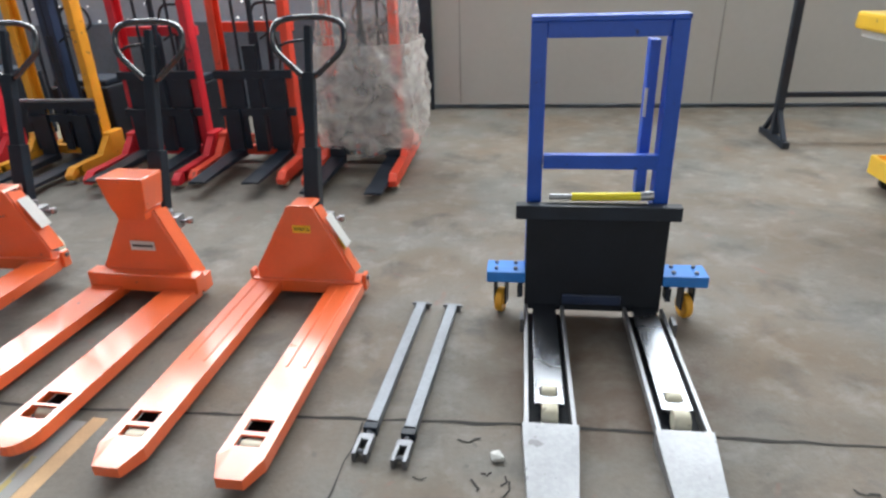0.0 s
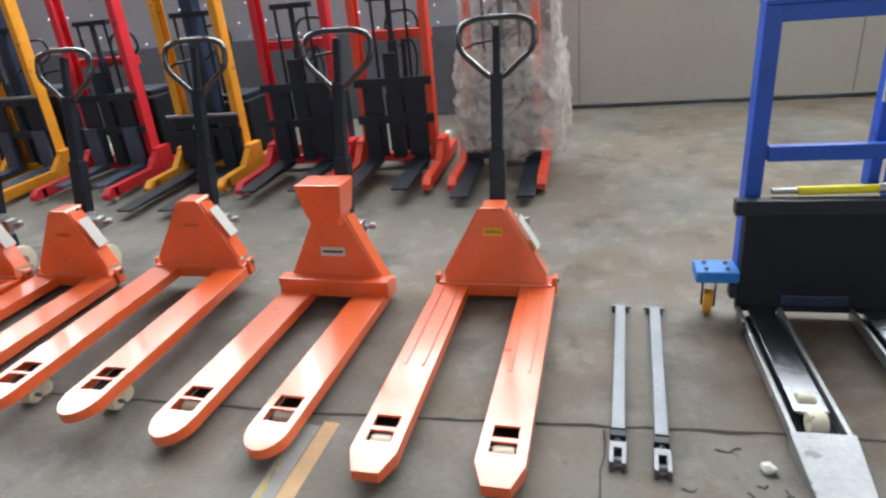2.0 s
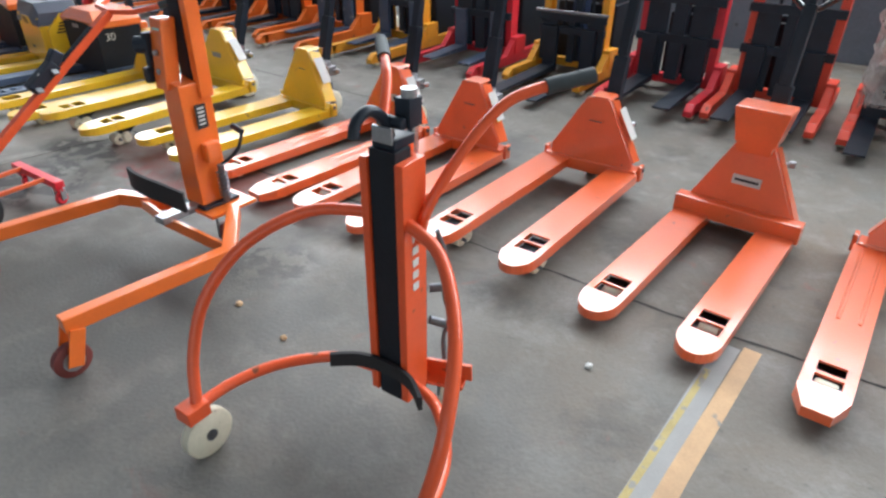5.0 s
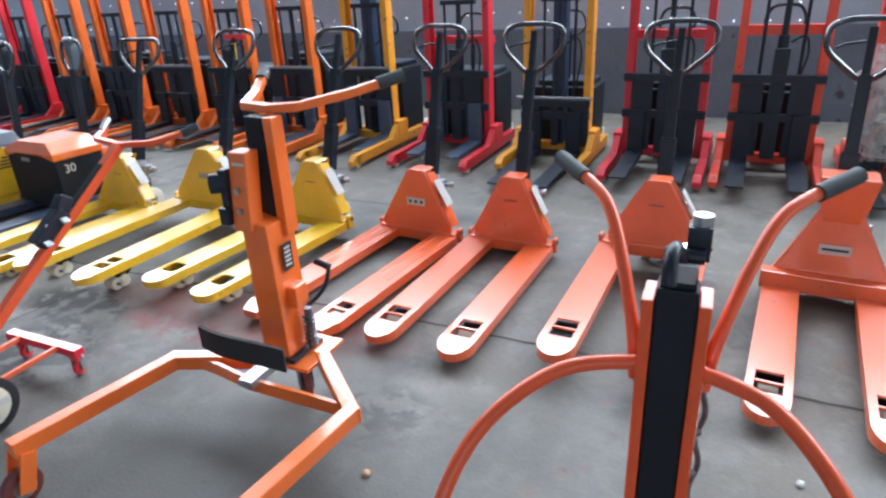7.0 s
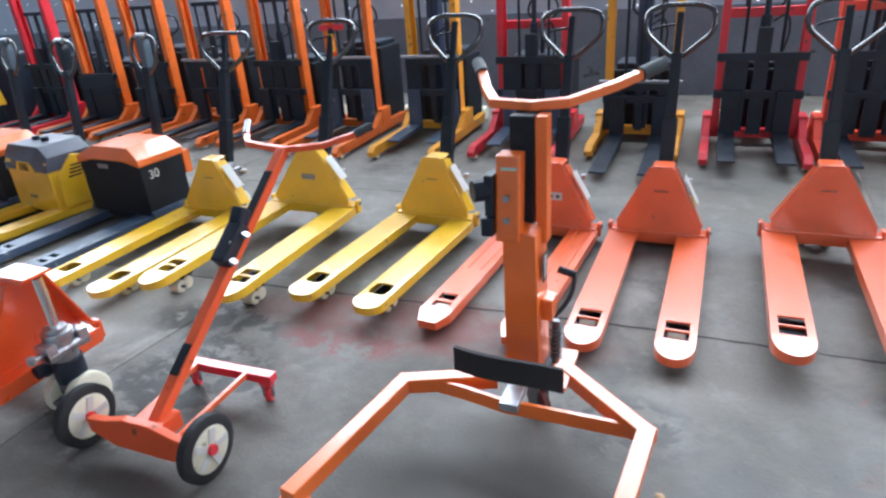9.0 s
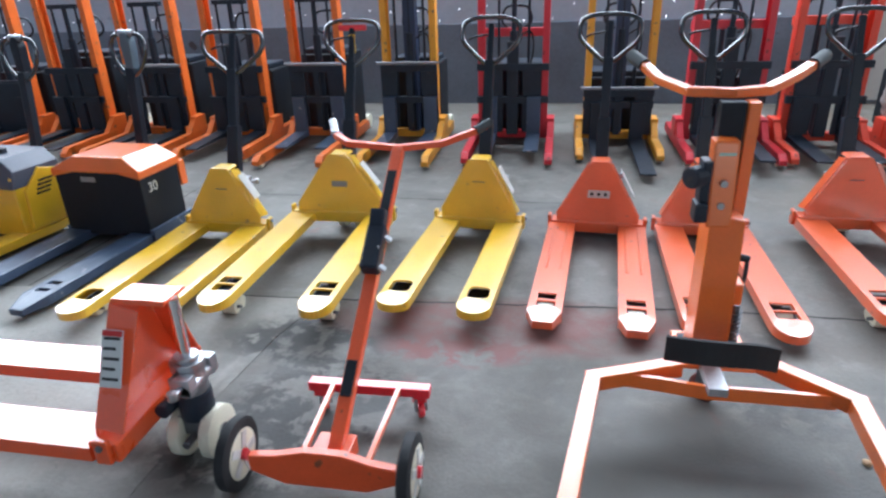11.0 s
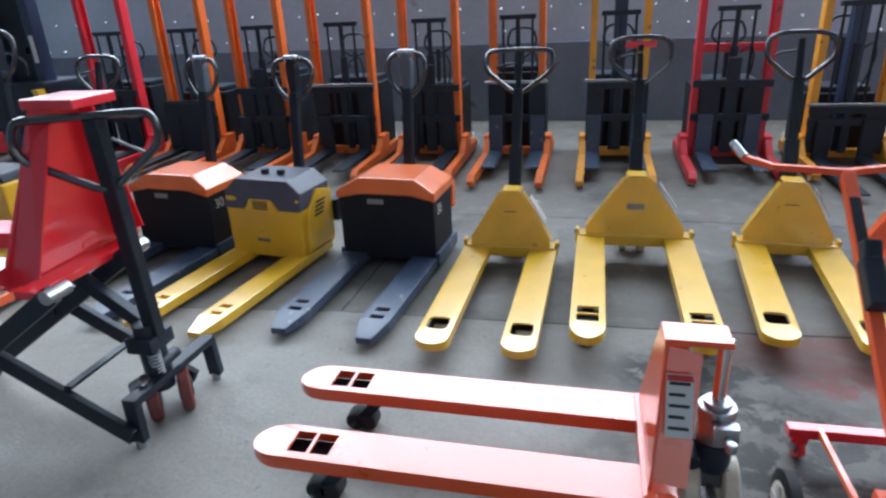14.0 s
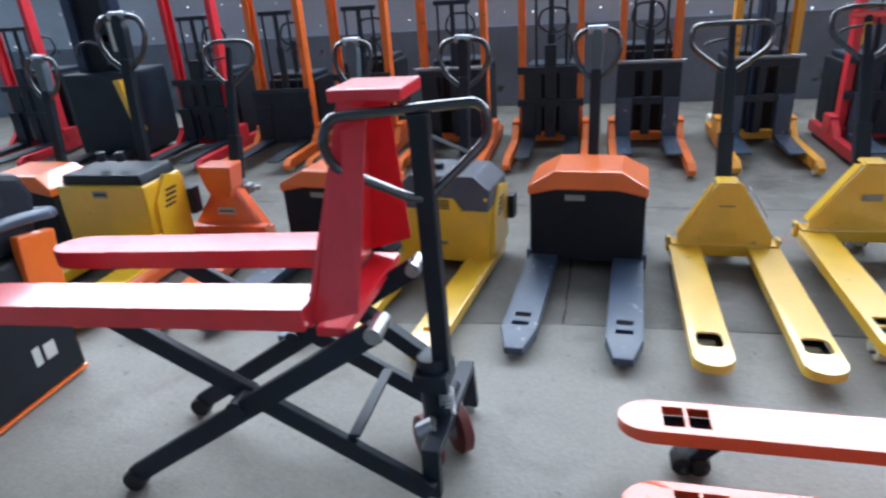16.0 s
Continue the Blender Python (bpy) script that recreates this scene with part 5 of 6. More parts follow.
def drum_trolley():
    """Two-wheeled drum truck with a leaning mast, T handlebar and a small rear frame."""
    o = Vector((-4.805, 0.69, 0))
    t = thing("drum_trolley", pose(o.x, o.y, 0), "red-orange drum trolley with two spoked wheels and a leaning mast", "drum trolley")
    for x in (-0.305, 0.25):
        bm = bmesh.new()
        wheel(bm, (x, -0.02, 0.115), (1, 0, 0), 0.115, 0.04, 32)
        w = part("wheel", bm, RUBBER, t, smooth=True)
        bm = bmesh.new()
        wheel(bm, (x, -0.02, 0.115), (1, 0, 0), 0.088, 0.043, 28)
        part("rim", bm, NYLON, w, smooth=True)
        for k in range(5):
            a = k * math.tau / 5
            for s in (-1, 1):
                bm = bmesh.new()
                bar(bm, (x + s * 0.022, -0.02 + 0.022 * math.cos(a), 0.115 + 0.022 * math.sin(a)), (x + s * 0.022, -0.02 + 0.074 * math.cos(a), 0.115 + 0.074 * math.sin(a)), 0.026, 0.006, up=(1, 0, 0))
                part("spoke", bm, WHITE_PAPER, w)
        bm = bmesh.new()
        rod(bm, (x - 0.035, -0.02, 0.115), (x + 0.035, -0.02, 0.115), 0.018, 14)
        part("hub", bm, RED, w, smooth=True)
    bm = bmesh.new()
    prism(bm, [(-0.25, 0.085), (-0.14, 0.045), (0.12, 0.045), (0.215, 0.085), (0.215, 0.14), (0.14, 0.15), (0.05, 0.175), (-0.07, 0.175), (-0.16, 0.15), (-0.25, 0.14)], "y", -0.055, -0.025)
    box(bm, -0.06, 0.06, -0.045, 0.075, 0.085, 0.15)
    part("axle_plate", bm, TUBE_ORANGE, t, bevel=0.004)
    top = Vector((0.025, 0.935, 0.835))
    foot = Vector((0.01, -0.01, 0.12))
    bm = bmesh.new()
    bar(bm, foot, top, 0.045, 0.04)
    part("mast", bm, TUBE_ORANGE, t, bevel=0.004)
    d = (top - foot)
    n = Vector((0, -d.z, d.y)).normalized()
    for a, b, w in ((0.16, 0.26, 0.036), (0.70, 0.90, 0.034)):
        bm = bmesh.new()
        bar(bm, foot + d * a + n * 0.012, foot + d * b + n * 0.012, w, 0.03)
        part("height_rail", bm, DULL_BLACK, t, bevel=0.002)
    c = foot + d * 0.60 + n * 0.05
    bm = bmesh.new()
    bar(bm, c - d * 0.075 - n * 0.005, c + d * 0.075 - n * 0.005, 0.066, 0.062)
    bar(bm, c + d * 0.07, c + d * 0.125 + n * 0.02, 0.055, 0.06)
    clamp = part("drum_clamp", bm, BLACK, t, bevel=0.01)
    for k in (-0.05, 0.05):
        bm = bmesh.new()
        p = c + d * k
        bar(bm, p + Vector((0.02, 0, 0)) - n * 0.005, p + Vector((0.05, 0, -0.02)) - n * 0.01, 0.03, 0.012)
        part("clamp_pin", bm, ZINC, clamp, bevel=0.002)
    bm = boxes((0.043, 0.046, c.y - 0.025, c.y + 0.025, c.z - 0.005, c.z + 0.02))
    part("sticker", bm, WHITE_PAPER, clamp)
    bm = bmesh.new()
    pts = [(-0.315, 1.15, 0.875), (-0.285, 1.10, 0.85), (-0.20, 1.0, 0.842), (0.025, 0.945, 0.84), (0.19, 0.985, 0.85), (0.30, 1.045, 0.88), (0.355, 1.09, 0.90)]
    band(bm, pts, 0.028, 0.026)
    hb = part("handlebar", bm, TUBE_ORANGE, t, bevel=0.005)
    bm = bmesh.new()
    rod(bm, (-0.325, 1.175, 0.895), (-0.29, 1.10, 0.855), 0.017, 10)
    part("bare_tube_end", bm, ZINC, hb, smooth=True)
    bm = bmesh.new()
    rod(bm, (0.315, 1.055, 0.885), (0.37, 1.105, 0.91), 0.019, 10)
    part("rubber_grip", bm, GRIP, hb, smooth=True)
    bm = bmesh.new()
    bar(bm, (-0.21, 0.36, 0.115), (0.235, 0.37, 0.115), 0.045, 0.035)
    box(bm, -0.195, -0.145, 0.345, 0.375, 0.07, 0.10)
    box(bm, 0.17, 0.22, 0.355, 0.385, 0.07, 0.10)
    part("rear_bar", bm, RED, t, bevel=0.004)
    for a, b in ((-0.115, -0.10), (0.125, 0.11)):
        bm = bmesh.new()
        bar(bm, (a, 0.355, 0.125), (b, -0.02, 0.105), 0.017, 0.02)
        part("frame_rail", bm, ORANGE, t, bevel=0.003)
    for x in (-0.165, 0.195):
        caster(t, x, 0.375, 0.032, 0.022, RED, ZINC, 0.4, 0.08)
    return t


drum_trolley()

RED_ORANGE = material("red-orange enamel", (0.80, 0.095, 0.018), 0.30, vary=0.07, bump=0.05, bump_scale=180, coat=0.8, ior=1.5)
side_truck = pallet_truck(pose(-5.50, 0.79, 0, 0, 0, -90), RED_ORANGE, "red-orange pallet truck with raised forks and no draw bar", width=0.515, length=1.22, tip="round", height=0.59, top=0.205, apex=0.13,
                          cheek_white=True, handle=None, group="", cap=0.21, steer=math.pi / 2, wheels=RUBBER)


def scissor_truck():
    """High-lift pallet truck: forks raised on crossed arms."""
    t = thing("scissor_lift_truck", pose(-7.30, 0.88, 0), "red scissor-lift pallet truck raised high on black crossed arms", "lift truck")
    zt = 0.75
    # forks run along x, away from the plate
    for y in (-0.235, 0.155):
        bm = bmesh.new()
        sheet(bm, [(p[1], p[0]) for p in fork_outline(0.155, 1.20, "round")], [], zt - 0.065, zt)
        bmesh.ops.translate(bm, verts=bm.verts, vec=(-0.24, y, 0))
        for v in bm.verts:
            v.co.z += 0.045 * (v.co.x + 0.24)
        part("fork", bm, RED, t, bevel=0.005)
    # pump plate leaning back towards the handle
    bm = bmesh.new()
    prism(bm, [(-0.25, zt - 0.09), (0.25, zt - 0.09), (0.25, zt - 0.02), (0.14, zt + 0.48), (-0.04, zt + 0.48), (-0.25, zt - 0.02)], "x", -0.25, -0.235)
    for v in bm.verts:
        v.co.x += 0.07 * (v.co.z - zt) / 0.46
    part("back_plate", bm, RED, t, bevel=0.004)
    for s, y0, y1 in ((-1, -0.25, -0.04), (1, 0.25, 0.14)):
        bm = bmesh.new()
        q = [(-0.262, y0, zt - 0.08), (-0.178, y1, zt + 0.48), (-0.10, y1, zt + 0.46), (-0.105, y0, zt - 0.03)]
        vs = [bm.verts.new(p) for p in q] + [bm.verts.new((x, y + s * 0.008, z)) for x, y, z in q]
        for f in ((0, 1, 2, 3), (7, 6, 5, 4), (0, 4, 5, 1), (1, 5, 6, 2), (2, 6, 7, 3), (3, 7, 4, 0)):
            bm.faces.new([vs[i] for i in f])
        part("cheek_plate", bm, RED, t)
    bm = boxes((-0.205, 0.0, -0.05, 0.15, zt + 0.475, zt + 0.51))
    part("top_cap", bm, RED, t, bevel=0.006)
    bm = boxes((-0.24, -0.15, -0.25, 0.25, zt - 0.115, zt - 0.085))
    part("cross_frame", bm, RED, t, bevel=0.004)
    # crossed arms, inner pair and outer pair
    for y in (-0.235, 0.155):
        bm = bmesh.new()
        bar(bm, (-0.06, y - 0.03, zt - 0.075), (-0.97, y - 0.03, 0.06), 0.03, 0.065)
        part("scissor_arm", bm, BLACK, t, bevel=0.005)
        bm = bmesh.new()
        bar(bm, (0.03, y + 0.03 if y > 0 else y + 0.035, 0.07), (-1.02, y + 0.035, zt - 0.085), 0.03, 0.065)
        part("scissor_arm", bm, BLACK, t, bevel=0.005)
        bm = bmesh.new()
        rod(bm, (-0.06, y - 0.065, zt - 0.075), (-0.06, y + 0.03, zt - 0.075), 0.024, 14)
        part("pivot_pin", bm, ZINC, t, smooth=True)
        bm = bmesh.new()
        rod(bm, (-0.525, y - 0.055, 0.385), (-0.525, y + 0.06, 0.385), 0.026, 14)
        part("centre_pin", bm, BLACK, t, smooth=True)
        bm = bmesh.new()
        wheel(bm, (-0.98, y - 0.03, 0.038), (0, 1, 0), 0.038, 0.05, 16)
        part("load_roller", bm, RUBBER, t, smooth=True)
    bm = bmesh.new()
    bar(bm, (-0.20, -0.20, 0.255), (-0.20, 0.15, 0.255), 0.035, 0.012)
    part("cross_tie", bm, BLACK, t, bevel=0.003)
    # front frame with stabiliser feet
    bm = bmesh.new()
    bar(bm, (0.03, -0.18, 0.20), (0.05, 0.29, 0.20), 0.06, 0.03)
    bar(bm, (0.03, -0.17, 0.215), (0.025, -0.17, 0.03), 0.035, 0.055, up=(1, 0, 0))
    bar(bm, (0.05, 0.28, 0.215), (0.06, 0.285, 0.03), 0.035, 0.055, up=(1, 0, 0))
    part("front_frame", bm, BLACK, t, bevel=0.004)
    for x, y in ((0.025, -0.17), (0.055, 0.285)):
        bm = bmesh.new()
        rod(bm, (x, y, 0.0), (x, y, 0.035), 0.02, 12)
        part("stabiliser_foot", bm, ZINC, t, smooth=True)
    for x, y in ((-0.03, 0.0), (0.055, 0.085)):
        bm = bmesh.new()
        wheel(bm, (x, y, 0.09), (0.78, 0.62, 0), 0.09, 0.045, 26)
        w = part("steer_wheel", bm, PU_RED, t, smooth=True)
        bm = bmesh.new()
        rod(bm, (x - 0.022, y - 0.0175, 0.09), (x + 0.022, y + 0.0175, 0.09), 0.04, 14)
        part("hub", bm, DARK_STEEL, w, smooth=True)
    bm = bmesh.new()
    rod(bm, (0.01, 0.02, 0.14), (0.0, 0.02, 0.42), 0.05, 18)
    box(bm, -0.05, 0.06, -0.05, 0.085, 0.32, 0.38)
    rod(bm, (0.05, -0.06, 0.26), (0.05, 0.09, 0.26), 0.022, 12)
    part("pump", bm, BLACK, t, bevel=0.004, smooth=True)
    bm = bmesh.new()
    tube(bm, [(0.055 + 0.022 * math.cos(a), -0.035 + 0.022 * math.sin(a), 0.24 + a * 0.0022) for a in (i * 0.5 for i in range(80))], 0.004, 6)
    rod(bm, (-0.03, -0.08, 0.19), (0.02, -0.07, 0.22), 0.03, 12)
    part("pump_spring", bm, ZINC, t, smooth=True)
    # lift strut from the pump up under the forks
    bm = bmesh.new()
    bar(bm, (0.0, 0.06, 0.36), (-0.30, 0.05, 0.60), 0.045, 0.05)
    part("lift_strut", bm, BLACK, t, bevel=0.004)
    # draw bar turned aside, with a wide looped grip
    g = Vector((0.90, 0.44, 0)).normalized()
    bm = bmesh.new()
    bar(bm, (0.035, 0.02, 0.36), (0.03, -0.01, 1.19), 0.055, 0.05, up=(0, 1, 0))
    part("draw_bar", bm, SATIN_BLACK, t, bevel=0.006)
    h = 0.225
    loop = rounded([(-h * 0.9, 0.0), (h * 0.95, 0.0), (h, -0.10), (0.05, -0.245), (0.0, -0.245), (-h * 0.9, -0.13), (-h, -0.07)], 0.07, 5)
    bm = bmesh.new()
    tube(bm, [(0.0 + g.x * a, -0.025 + g.y * a, 1.20 + z) for a, z in loop], 0.0145, 9, True)
    part("grip_loop", bm, GLOSS_BLACK, t, smooth=True)
    bm = bmesh.new()
    tube(bm, smooth_path([(0.05, 0.02, 1.12), (0.10, 0.04, 1.09), (0.15, 0.06, 1.06)], 3), 0.006, 6)
    part("release_lever", bm, ZINC, t, smooth=True)
    return t


scissor_truck()


def low_truck_stub():
    """Black powered truck that stands past the scissor truck, its side to the aisle."""
    t = thing("electric_pallet_truck", pose(-9.30, 0.90, 0), "black electric truck with an orange side panel and white marking", "pallet truck")
    bm = bmesh.new()
    prism(bm, [(-0.30, 0.03), (0.30, 0.03), (0.30, 0.40), (0.27, 0.60), (-0.27, 0.60), (-0.30, 0.40)], "y", -0.48, 0.32)
    part("body", bm, DULL_BLACK, t, bevel=0.02)
    bm = boxes((-0.304, 0.304, -0.484, 0.324, 0.016, 0.03))
    part("skirt", bm, DEEP_ORANGE, t, "orange bottom skirt", bevel=0.004)
    bm = bmesh.new()
    prism(bm, [(0.17, 0.40), (0.34, 0.36), (0.38, 0.66), (0.20, 0.69)], "x", 0.262, 0.305)
    part("side_panel", bm, DEEP_ORANGE, t, "orange moulded panel", bevel=0.012)
    bm = bmesh.new()
    prism(bm, [(-0.46, 0.605), (0.34, 0.605), (0.40, 0.80), (0.36, 0.90), (0.20, 0.95), (-0.30, 0.95), (-0.44, 0.86)], "x", -0.28, 0.24)
    part("hood", bm, BLACK, t, "glossy black moulded hood", bevel=0.03)
    bm = bmesh.new()
    tube(bm, smooth_path([(0.29, -0.42, 0.76), (0.31, -0.1, 0.765), (0.31, 0.2, 0.755), (0.29, 0.40, 0.72), (0.16, 0.44, 0.70)], 4), 0.024, 10)
    part("grab_rail", bm, SLATE, t, smooth=True)
    part("print", boxes((0.299, 0.302, 0.09, 0.125, 0.16, 0.24), (0.299, 0.302, 0.145, 0.20, 0.16, 0.23)), WHITE_PAPER, t, "white blurred marking")
    return t


low_truck_stub()

# ---- blue stacker, loose bars, wall side ----


def blue_stacker():
    x0, y0 = 0.31, 2.75
    t = thing("semi_electric_lifter", pose(x0, y0, 0), "blue frame lifter with black apron and worn steel forks", "stacker")
    for s in (-1, 1):
        bm = bmesh.new()
        cx = 0.248 if s > 0 else -0.262
        box(bm, cx - 0.030, cx + 0.030, 0.04, 0.13, 0.16, 1.225)
        part("mast_post", bm, BLUE, t, bevel=0.005)
    bm = boxes((0.155, 0.195, 0.10, 0.17, 0.53, 1.15))
    part("inner_post", bm, BLUE, t, bevel=0.006)
    bm = boxes((-0.293, 0.280, 0.035, 0.135, 1.2255, 1.245), (-0.232, 0.218, 0.05, 0.12, 1.165, 1.225))
    part("top_beam", bm, BLUE, t, bevel=0.004)
    bm = boxes((-0.230, 0.216, 0.02, 0.055, 0.665, 0.725))
    part("middle_beam", bm, BLUE, t, bevel=0.004)
    bm = bmesh.new()
    rod(bm, (-0.11, 0.03, 0.545), (0.165, 0.03, 0.55), 0.017, 14)
    part("push_rod", bm, SAFETY_YELLOW, t, "yellow plastic sleeved rod", smooth=True)
    bm = bmesh.new()
    rod(bm, (-0.20, 0.03, 0.545), (-0.11, 0.03, 0.545), 0.012, 10)
    part("rod_end", bm, ZINC, t, smooth=True)
    bm = bmesh.new()
    rod(bm, (0.165, 0.03, 0.55), (0.215, 0.03, 0.555), 0.02, 10)
    part("rod_end", bm, ZINC, t, smooth=True)
    bm = boxes((-0.335, 0.325, -0.03, 0.02, 0.465, 0.525))
    part("apron_rail", bm, BLACK, t, bevel=0.004)
    bm = boxes((-0.29, 0.285, -0.015, 0.03, 0.035, 0.465))
    part("apron", bm, DULL_BLACK, t, "dull black sheet apron", bevel=0.004)
    bm = boxes((-0.13, 0.12, -0.024, -0.014, 0.07, 0.115))
    part("lower_beam", bm, NAVY, t, bevel=0.004)
    for s, a, b in ((-1, -0.455, -0.29), (1, 0.285, 0.47)):
        bm = boxes((a, b, -0.02, 0.10, 0.165, 0.215))
        out = part("outrigger", bm, BRIGHT_BLUE, t, bevel=0.005)
        for i in (0.25, 0.75):
            for y in (0.01, 0.07):
                bm = bmesh.new()
                rod(bm, (a + (b - a) * i, y, 0.214), (a + (b - a) * i, y, 0.226), 0.009, 6)
                part("bolt", bm, DARK_STEEL, out)
        caster(t, (a + b) / 2 + s * 0.02, 0.03, 0.055, 0.034, AMBER, BLACK, 0.25 * s, 0.16, AMBER)
        bm = boxes((s * 0.31 - 0.012, s * 0.31 + 0.012, -0.03, 0.03, 0.10, 0.16))
        part("outrigger_lug", bm, BLACK, t, bevel=0.003)
    for s, cx in ((-1, -0.205), (1, 0.215)):
        # fork beam: channel cheeks, inner tongue with rollers, worn ramp nose
        bm = boxes((cx - 0.085, cx - 0.070, -0.80, -0.02, 0.02, 0.062), (cx + 0.070, cx + 0.085, -0.80, -0.02, 0.02, 0.062))
        f = part("fork", bm, STEEL, t, bevel=0.003)
        bm = bmesh.new()
        sheet(bm, [(cx - 0.05, -0.02), (cx - 0.05, -0.70), (cx + 0.05, -0.70), (cx + 0.05, -0.02)], [[(cx - 0.03, -0.655), (cx + 0.03, -0.655), (cx + 0.03, -0.61), (cx - 0.03, -0.61)]], 0.05, 0.066)
        part("inner_tongue", bm, TONGUE_STEEL, f, bevel=0.002)
        bm = boxes((cx - 0.0695, cx + 0.0695, -0.805, -0.03, 0.008, 0.02))
        part("channel_floor", bm, DULL_BLACK, f)
        for y, r, w in ((-0.635, 0.026, 0.05), (-0.745, 0.036, 0.052)):
            bm = bmesh.new()
            wheel(bm, (cx, y, 0.058), (1, 0, 0), r, w, 18)
            part("roller", bm, NYLON, f, smooth=True)
        bm = bmesh.new()
        prism(bm, [(-0.80, 0.0), (-0.80, 0.066), (-1.10, 0.012), (-1.10, 0.0)], "x", cx - 0.092, cx + 0.092)
        for v in bm.verts:
            if v.co.y < -1.0:
                v.co.x = cx + (v.co.x - cx) * 0.80
        part("ramp_nose", bm, STEEL, f, "bright worn steel ramp nose", bevel=0.003)
        bm = boxes((cx + s * 0.095 - 0.008, cx + s * 0.095 + 0.008, -0.20, -0.13, 0.03, 0.09))
        part("side_catch", bm, DARK_STEEL, f, bevel=0.003)
    bm = boxes((0.152, 0.162, 0.095, 0.105, 0.86, 0.97))
    part("latch_strip", bm, WHITE_PAPER, t)
    return t


blue_stacker()


def loose_bar(p, q):
    """Extension bar with a fork end, lying on the floor."""
    p, q = Vector((*p, 0)), Vector((*q, 0))
    d = (q - p)
    ang = math.degrees(math.atan2(d.y, d.x)) - 90
    ln = d.length
    t = thing("extension_bar", pose(p.x, p.y, 0, 0, 0, ang), "bright steel extension bar with a clevis end on the floor", "steel bar", "steel bars on the floor")
    bm = bmesh.new()
    prism(bm, [(-0.021, 0.0), (0.021, 0.0), (0.021, 0.036), (-0.021, 0.036)], "y", 0.16, ln - 0.03)
    part("bar", bm, GALVANISED, t, bevel=0.003)
    bm = boxes((-0.024, 0.024, 0.125, 0.155, 0.0, 0.034))
    rod(bm, (0, 0.09, 0.016), (0, 0.16, 0.016), 0.013, 10)
    part("collar", bm, BLACK, t, bevel=0.003)
    bm = boxes((-0.026, -0.012, 0.0, 0.085, 0.0, 0.036), (0.012, 0.026, 0.0, 0.085, 0.0, 0.036), (-0.026, 0.026, 0.07, 0.10, 0.0, 0.034))
    rod(bm, (-0.03, 0.03, 0.018), (0.03, 0.03, 0.018), 0.009, 10)
    part("clevis", bm, DARK_STEEL, t, bevel=0.003)
    bm = boxes((-0.036, 0.036, ln - 0.03, ln - 0.012, 0.0, 0.03))
    rod(bm, (-0.045, ln - 0.02, 0.02), (0.045, ln - 0.02, 0.02), 0.006, 8)
    part("end_lug", bm, DARK_STEEL, t, bevel=0.003)


loose_bar((-0.497, 1.79), (-0.440, 2.79))
loose_bar((-0.367, 1.77), (-0.298, 2.78))


def polythene_wrap():
    """Crumpled bag over the stacker nearest the pale wall: a thin sleeve above, gathered folds below."""
    t = thing("plastic_wrap", pose(-1.10, 4.88, 0), "crumpled clear polythene bag pulled over a stacker", "plastic wrap")

    def skin(z0, z1, rows, radius, crumple, grain, seed):
        bm = bmesh.new()
        rings, seg = [], 64
        for i in range(rows):
            f = i / (rows - 1)
            z = z0 + (z1 - z0) * f
            ring = []
            for k in range(seg):
                a = math.tau * k / seg
                c, s = math.cos(a), math.sin(a)
                p = Vector((c * 2.6 + seed, s * 2.6, z * 3.4))
                n = noise.noise(p) * crumple + abs(noise.noise(p * 2.7)) * crumple * 0.8 + noise.noise(p * 6.0) * grain
                q = 1 / max(abs(c), abs(s)) ** 0.6
                hem = (0.03 * math.sin(5 * a) + 0.04 * noise.noise(Vector((c * 4, s * 4, seed)))) if i == 0 else 0
                rx, ry = radius(f)
                ring.append(bm.verts.new(((rx + n) * c * q, (ry + n) * s * q, z + hem)))
            rings.append(ring)
        for a, b in zip(rings, rings[1:]):
            for k in range(seg):
                bm.faces.new((a[k], a[(k + 1) % seg], b[(k + 1) % seg], b[k]))
        return bm

    part("sleeve", skin(0.62, 2.15, 30, lambda f: (0.345 - 0.04 * f, 0.36), 0.04, 0.014, 0.0), FILM, t, smooth=True)
    part("gathered_folds", skin(0.24, 0.95, 30, lambda f: (0.335 + 0.055 * math.sin(math.pi * min(0.97, f * 1.1)) ** 0.7, 0.35 + 0.06 * math.sin(math.pi * f * 0.97) ** 0.7), 0.062, 0.022, 5.0), FOLDS, t, "bunched milky polythene folds", smooth=True)
    part("hanging_corner", skin(0.20, 0.55, 14, lambda f: (0.38 - 0.05 * f, 0.28), 0.05, 0.02, 9.0), FILM, t, smooth=True)


polythene_wrap()


def steel_stand():
    """Black trestle upright with a cross rail before the pale wall."""
    t = thing("steel_stand", pose(2.08, 5.72, 0), "black square-tube steel stand with a long cross rail", "steel stand")
    bm = boxes((-0.03, 0.03, -0.03, 0.03, 0.06, 2.4))
    part("upright", bm, BLACK, t, bevel=0.003)
    bm = boxes((0.03, 3.0, -0.02, 0.02, 0.36, 0.40))
    part("cross_rail", bm, BLACK, t, bevel=0.003)
    bm = bmesh.new()
    bar(bm, (0, -0.28, 0.03), (0, 0.28, 0.03), 0.05, 0.05)
    bar(bm, (0, -0.22, 0.05), (0, -0.02, 0.26), 0.035, 0.035, up=(1, 0, 0))
    bar(bm, (0, 0.22, 0.05), (0, 0.02, 0.26), 0.035, 0.035, up=(1, 0, 0))
    part("foot", bm, BLACK, t, bevel=0.003)
    return t


steel_stand()


